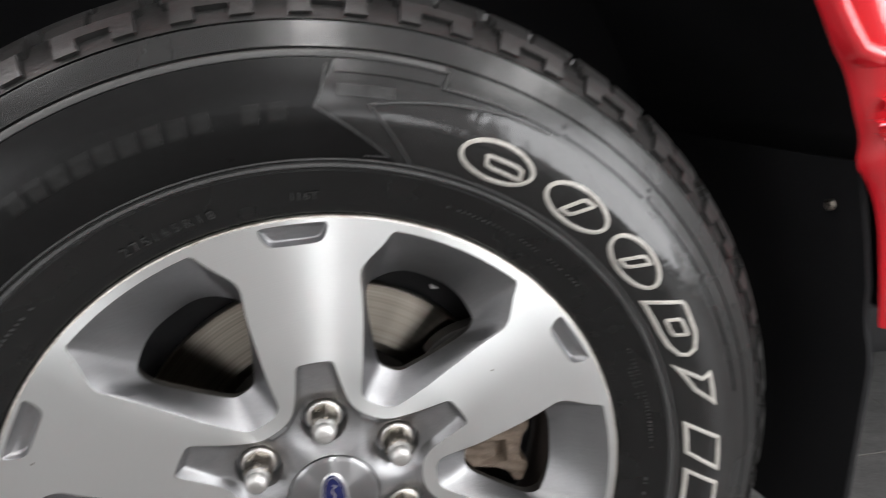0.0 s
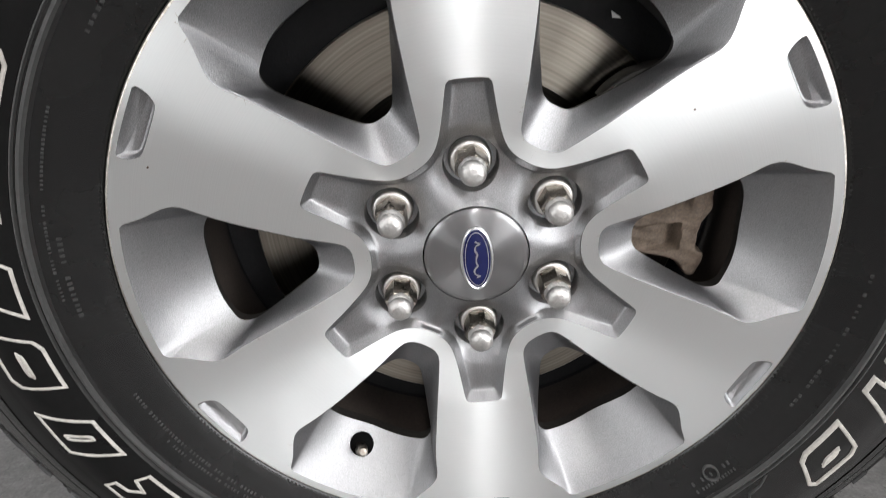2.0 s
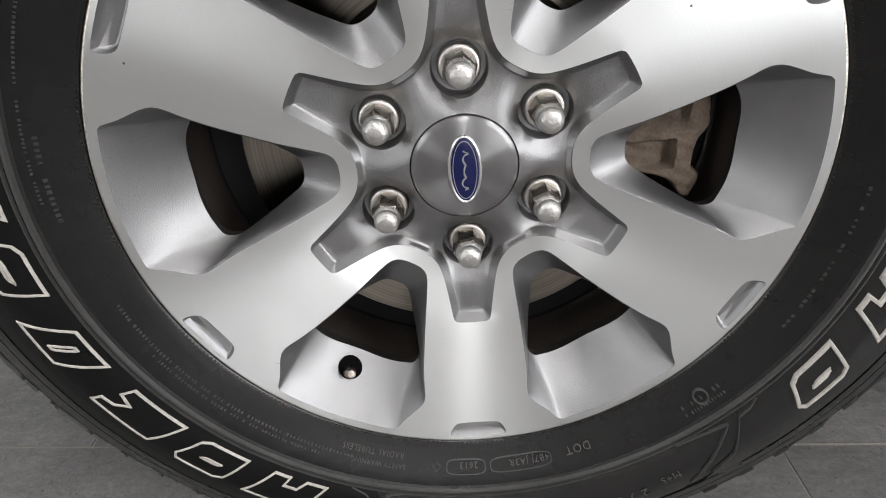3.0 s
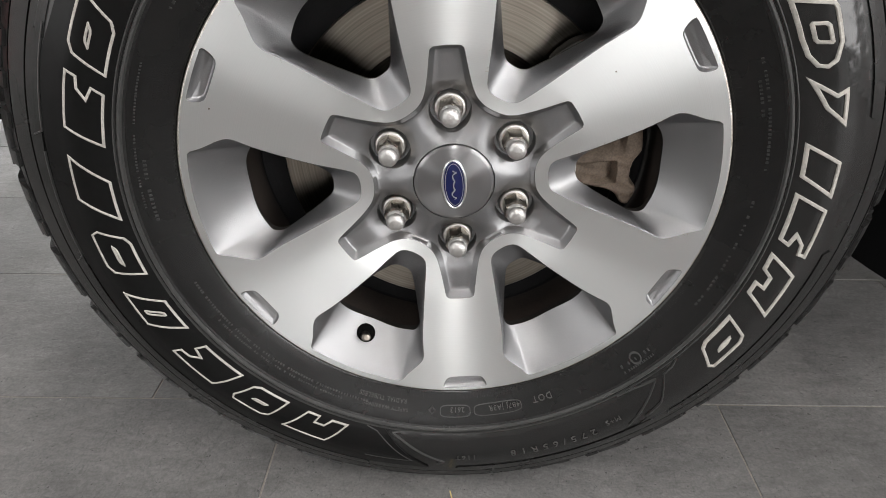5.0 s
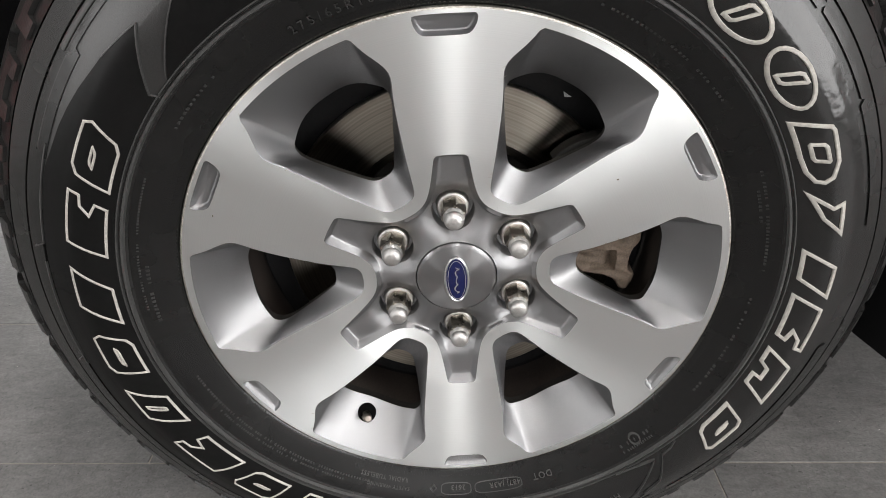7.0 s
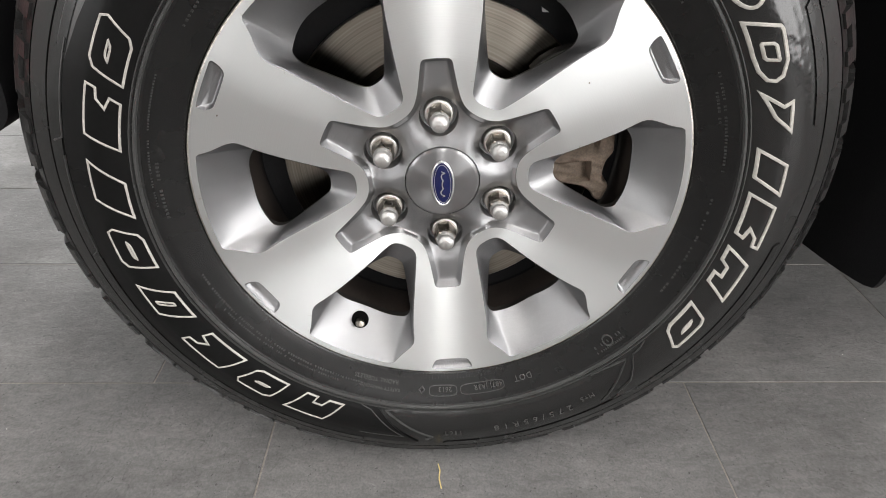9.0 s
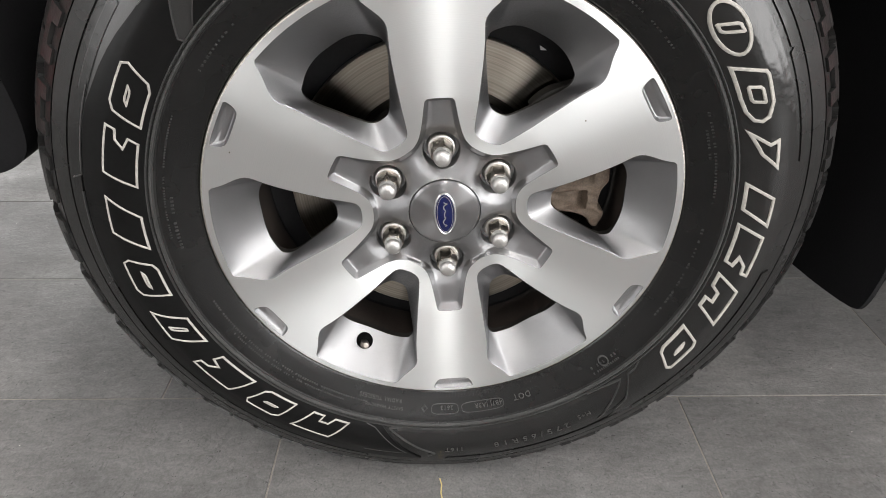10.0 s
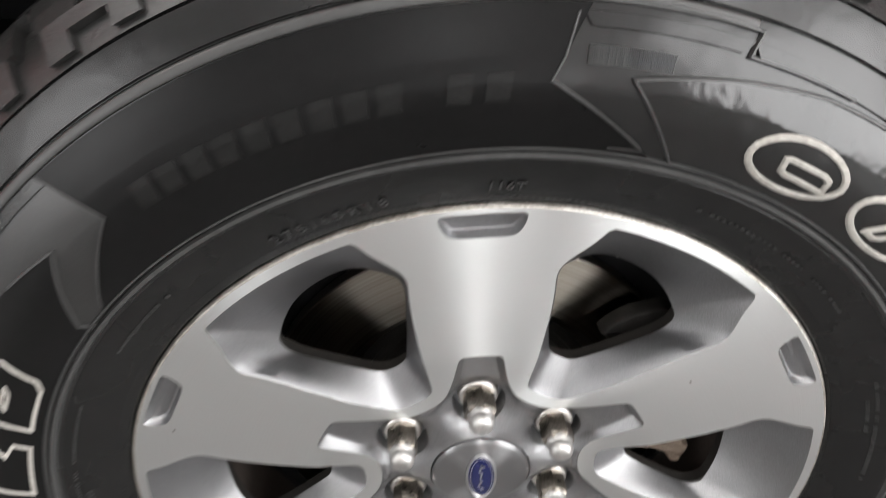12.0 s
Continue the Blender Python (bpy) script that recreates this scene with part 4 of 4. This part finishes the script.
ARCH = [(0.534, 0.486), (0.526, 0.530), (0.513, 0.590), (0.494, 0.630), (0.474, 0.649), (0.478, 0.668), (0.466, 0.692), (0.453, 0.724), (0.434, 0.748), (0.413, 0.784), (0.360, 0.860), (0.272, 0.914), (0.150, 0.945), (0.0, 0.952)]
ARCH = [(-x, z) for x, z in ARCH] + ARCH[::-1][1:]
ARCH = resample(chaikin(ARCH, 2), 150)


def arch_out(d):
    """The arch's line moved away from the wheel."""
    out = []
    for x, z in ARCH:
        v = Vector((x, z - 0.45))
        v.normalize()
        out.append((x + v.x * d, max(z + v.y * d, 0.486)))
    return out


bm = bmesh.new()
edge = []
for d, y in ((0.003, 0.026), (0.000, 0.022), (0.004, 0.014), (0.010, 0.006), (0.018, -0.001), (0.022, -0.0035), (0.026, -0.0045), (0.032, -0.005), (0.16, -0.006)):
    edge.append([(x, y, z) for x, z in arch_out(d)])
far = []
for x, z in arch_out(0.16):
    v = Vector((x, z - 0.45))
    k = min((2.6 if v.x > 0 else 0.95) / max(abs(v.x), 1e-4), 0.75 / max(v.y, 1e-4))
    far.append((v.x * k, 0.0, max(0.45 + v.y * k, 0.486)))
edge.append(far)
strip(bm, edge, closed=False)
fender = part("fender", bm, RED, truck, "glossy red fender with a rolled wheel arch")


def crease(line, w, h):
    """A rounded pressed ridge in the panel along points (x, z)."""
    pts = resample(line, 60)
    bm = bmesh.new()
    rows = [[] for _ in range(7)]
    for i, p in enumerate(pts):
        a, b = pts[max(i - 1, 0)], pts[min(i + 1, len(pts) - 1)]
        t = Vector((b[0] - a[0], b[1] - a[1])).normalized()
        for row, k in zip(rows, np.linspace(-1, 1, 7)):
            row.append((p[0] - t.y * w * k, -0.0048 + 0.010 * k * k * k * k - h * math.cos(k * math.pi / 2), p[1] + t.x * w * k))
    strip(bm, rows, closed=False)
    return part("pressed_crease", bm, RED, fender, "rounded pressed crease in the red panel")


crease(chaikin([(0.300, 0.940), (0.385, 0.820), (0.408, 0.784), (0.422, 0.765), (0.437, 0.746), (0.450, 0.740), (0.62, 0.738), (1.2, 0.738)], 2), 0.010, 0.0050)
crease([(0.468, 0.702), (0.62, 0.702), (1.2, 0.700)], 0.006, 0.002)
crease([(0.464, 0.686), (0.62, 0.687), (1.2, 0.688)], 0.004, 0.003)
crease([(0.472, 0.674), (0.62, 0.673), (1.2, 0.672)], 0.004, 0.003)
bm = bmesh.new()
strip(bm, [[(x, y, z) for x, z in arch_out(d)] for d, y in ((0.006, 0.026), (0.03, 0.035), (0.05, 0.10), (0.05, 0.50))], closed=False)
vs = [bm.verts.new((x, 0.50, z)) for x, z in arch_out(0.05)]
bm.faces.new(vs)
part("wheel_arch_liner", bm, LINER, truck, "matt black wheel arch liner")
bm = bmesh.new()
COVER = chaikin([(-0.92, 0.62), (-0.92, 0.420), (-0.56, 0.418), (-0.470, 0.428), (-0.440, 0.440), (-0.424, 0.462), (-0.424, 0.520), (-0.445, 0.62)], 2)
vs = strip(bm, [[(x, y, z) for x, z in COVER] for y in (0.04, 1.75)])
bm.faces.new(vs[0])
bm.faces.new(vs[1])
part("front_lower_cover", bm, LINER, truck, "black plastic lower bumper cover")
bm = bmesh.new()
box(bm, 0.56, 2.6, 0.10, 1.75, 0.455, 0.62, 0.03)
box(bm, 0.75, 2.6, 0.36, 1.75, 0.24, 0.45, 0.03)
part("underbody", bm, BLACK, truck, "dark underbody and sill")
bm = bmesh.new()
box(bm, -0.90, 2.6, 0.52, 1.75, 0.60, 1.2, 0.03)
part("inner_body", bm, LINER, truck, "dark inner body behind the arch")
# mud flap
FLAP = chaikin([(0.026, 0.650), (0.026, 0.53), (0.024, 0.49), (0.012, 0.46), (0.010, 0.42), (0.010, 0.30), (0.010, 0.258), (0.020, 0.242), (0.16, 0.222), (0.33, 0.215), (0.33, 0.650)], 2)
bm = bmesh.new()
front, back = [], []
for y, z in FLAP:
    x = float(np.interp(z, [0.21, 0.25, 0.30, 0.40, 0.473, 0.529, 0.589, 0.632, 0.66], [0.505, 0.512, 0.518, 0.517, 0.518, 0.515, 0.501, 0.488, 0.480]))
    front.append((x, y, z))
    back.append((x + 0.006, y, z))
vs = strip(bm, [front, back])
bm.faces.new(vs[0])
bm.faces.new(vs[1])
flap = part("mud_flap", bm, LINER, truck, "flat black rubber mud flap behind the wheel")
bm = revolve([(0.0001, -0.003), (0.004, -0.0025), (0.006, 0.0)], 20)
bmesh.ops.rotate(bm, verts=bm.verts, matrix=Matrix.Rotation(radians(-90), 3, "Z"))
bmesh.ops.translate(bm, verts=bm.verts, vec=(0.488, 0.055, 0.605))
part("screw", bm, HEX_STEEL, flap, "small dull screw head")

# brake
bm = revolve([(0.1080, 0.1300), (0.1190, 0.1180), (0.1200, 0.1162), (0.1718, 0.1162), (0.1730, 0.1175), (0.1730, 0.1290), (0.1718, 0.1300)], 120, closed=True)
bmesh.ops.translate(bm, verts=bm.verts, vec=(0, -0.04, ZC))
disc = part("brake_disc", bm, DISC_STEEL, truck, "worn steel brake disc with light scoring")
bm = revolve([(0.0001, 0.094), (0.070, 0.094), (0.076, 0.098), (0.080, 0.128), (0.088, 0.131), (0.090, 0.136), (0.096, 0.137), (0.098, 0.133), (0.1085, 0.132)], 72)
bmesh.ops.translate(bm, verts=bm.verts, vec=(0, -0.04, ZC))
part("disc_hat", bm, HUB_DARK, disc, "dark dirty brake disc hub")
# shield widened to the barrel wall so that no light shows from behind
bm = revolve([(0.2035, 0.1340), (0.2035, 0.1380), (0.06, 0.140)], 96)
bmesh.ops.translate(bm, verts=bm.verts, vec=(0, -0.04, ZC))
part("dust_shield", bm, BLACK, disc, "dark dirty dust shield, widened to close off light from behind")
# caliper: one lumpy casting with a sunk pocket and a notch
CAST = [(0.116, 0.046), (0.119, -0.0255), (0.1444, -0.0305), (0.1624, -0.0369), (0.1690, -0.050), (0.1760, -0.0535), (0.1815, -0.0480), (0.1862, -0.0365), (0.1835, -0.0318), (0.1772, -0.0300),
        (0.1768, -0.0200), (0.1780, -0.0070), (0.1830, -0.0010), (0.1893, 0.0037), (0.1888, 0.0223), (0.180, 0.045), (0.150, 0.055)]
CAST = [turn(p, PHI) for p in resample(chaikin(CAST + CAST[:1], 2), 90)[:-1]]


def cast_y(x, z):
    """Front of the casting: a pocket that falls towards its outer end, ribs and lumps."""
    u, v = turn((x, z), -PHI)
    y = 0.0930 + 0.0006 * math.sin(310 * u + 2) * math.cos(270 * v) + 0.0004 * math.sin(610 * v + 200 * u)
    soft = lambda a, b, k: min(1.0, max(0.0, (k - a) / (b - a)))
    pocket = (1 - soft(0.1605, 0.1635, u)) * soft(-0.0275, -0.0245, v) * (1 - soft(-0.0055, -0.0030, v))
    y += pocket * (0.003 + 0.012 * soft(0.130, 0.1625, u) ** 2.2)
    y += 0.010 * soft(0.002, 0.014, v) * (1 - 0.75 * soft(0.167, 0.172, u))
    return y + 0.004 * max(0.0, (u - 0.178) / 0.01)


bm = bmesh.new()
fill(bm, shrink(CAST, 0.0018), [], 0.0014, cast_y)
strip(bm, [lift(CAST, 0.150), lift(CAST, lambda x, z: cast_y(x, z) + 0.0030), lift(shrink(CAST, 0.0005), lambda x, z: cast_y(x, z) + 0.0009), lift(shrink(CAST, 0.0018), cast_y)])
bmesh.ops.remove_doubles(bm, verts=bm.verts, dist=1e-5)
bmesh.ops.translate(bm, verts=bm.verts, vec=(0, -0.04, ZC))
caliper = part("brake_caliper", bm, RUST, truck, "rusty brown cast brake caliper with a square pocket")
LOBE = [(0.0890, 0.1040), (0.0945, 0.1110), (0.1073, 0.1205), (0.1197, 0.1245), (0.1350, 0.1290), (0.1480, 0.1180), (0.1500, 0.0950), (0.1300, 0.0800), (0.1050, 0.0900)]
LOBE = resample(chaikin(LOBE + LOBE[:1], 2), 60)[:-1]
bm = bmesh.new()
vs = strip(bm, [lift(LOBE, 0.1100), lift(LOBE, 0.0985), lift(shrink(LOBE, 0.0012), 0.0965), lift(shrink(LOBE, 0.0040), 0.0955)])
bm.faces.new(vs[-1])
bmesh.ops.translate(bm, verts=bm.verts, vec=(0, -0.04, ZC))
part("caliper_bracket", bm, HUB_DARK, truck, "dark cast bracket at the end of the brake caliper")
# white triangle that paints the spot of light coming through a gap
bm = bmesh.new()
vs = strip(bm, [[(0.1035 + 0.004 * u, y, 0.5470 + 0.0035 * w) for u, w in ((-1.0, 0.9), (1.0, -0.6), (-0.7, -0.5))] for y in (0.0865, 0.0855)])
bm.faces.new(vs[0])
bm.faces.new(vs[1])
part("gap_light_patch", bm, CEILING, truck, "small white triangle painted for light through a gap")
bm = bmesh.new()
box(bm, 0.1172, 0.1215, 0.088 - 0.04, 0.098 - 0.04, ZC - 0.018, ZC + 0.016, 0.0008)
part("pad_spring", bm, STEEL, caliper, "small bright steel clip of the brake pad")

# ---- small things on the floor ----
bm = bmesh.new()
pts = [(-0.004, 0.010, 0.0022), (-0.002, 0.000, 0.0030), (-0.0035, -0.012, 0.0024), (-0.001, -0.027, 0.0018)]
loops = []
for i, p in enumerate(resample([(q[0], q[1]) for q in pts], 12)):
    loops.append([(p[0] + 0.0009 * math.cos(a), p[1], 0.0016 + 0.0006 * math.sin(a)) for a in np.linspace(0, 2 * math.pi, 8, endpoint=False)])
strip(bm, loops)
tagged(part("straw", bm, STRAW), "short yellow dry straw lying on the tiles", "straw")

# grit and pale chips scattered on the tiles
dice = random.Random(5)
GRIT = material("pale_grit", (0.45, 0.43, 0.40), 0.8, 0, (0.62, 0.60, 0.57), 200, 900)
bm = bmesh.new()
for i in range(150):
    x, y = dice.uniform(-1.1, 1.2), dice.uniform(-0.35, 1.3)
    if abs(x) < 0.13 and -0.02 < y < 0.3:
        continue
    r = dice.uniform(0.0004, 0.0011)
    low = [(x + r * dice.uniform(0.6, 1.3) * math.cos(a), y + r * dice.uniform(0.6, 1.3) * math.sin(a), 0.0) for a in np.linspace(0, 2 * math.pi, 6)[:-1]]
    vs = strip(bm, [low, [(x + (p[0] - x) * 0.5, y + (p[1] - y) * 0.5, r * 0.8) for p in low]])
    bm.faces.new(vs[-1])
tagged(part("floor_grit", bm, GRIT, smooth=False), "pale grit and tiny chips scattered on the tiles", "grit", kind="stuff")

# ---- floor tiles ----
TX, TY, JOINT = 0.607, 0.317, 0.0026
bm = bmesh.new()
box(bm, 0, TX - JOINT, 0, TY - JOINT, -0.006, 0.0, 0.0006)
bmesh.ops.recalc_face_normals(bm, faces=bm.faces)
WHOLE = bpy.data.meshes.new("tile")
bm.to_mesh(WHOLE)
bm.free()
WHOLE.materials.append(TILE)
spin = pose(0, 0.1605, 0, 0, 0, -1.3)
for row in range(-12, 13):
    for col in range(-7, 7):
        x = 0.377 - (row + 1) * 0.2 + TX * (col + math.floor((row + 1) * 0.2 / TX + 0.5))
        m = spin @ pose(x, row * TY, 0)
        corners = [m @ Vector((u, w, 0)) for u in (0, TX) for w in (0, TY)]
        lo, hi = (min(c.x for c in corners), min(c.y for c in corners)), (max(c.x for c in corners), max(c.y for c in corners))
        if hi[0] < X0 + 0.02 or lo[0] > X1 - 0.02 or hi[1] < Y0 + 0.02 or lo[1] > Y1 - 0.02:
            continue
        me = WHOLE
        if lo[0] < X0 or hi[0] > X1 or lo[1] < Y0 or hi[1] > Y1:
            bm = bmesh.new()
            bm.from_mesh(WHOLE)
            bmesh.ops.transform(bm, matrix=m, verts=bm.verts)
            for co, no in (((X0, 0, 0), (-1, 0, 0)), ((X1, 0, 0), (1, 0, 0)), ((0, Y0, 0), (0, -1, 0)), ((0, Y1, 0), (0, 1, 0))):
                bmesh.ops.bisect_plane(bm, geom=bm.verts[:] + bm.edges[:] + bm.faces[:], plane_co=co, plane_no=no, clear_outer=True)
            bmesh.ops.transform(bm, matrix=m.inverted(), verts=bm.verts)
            me = bpy.data.meshes.new("tile")
            bm.to_mesh(me)
            bm.free()
            me.materials.append(TILE)
        ob = new("tile", me)
        ob.parent = floor
        ob.matrix_basis = m
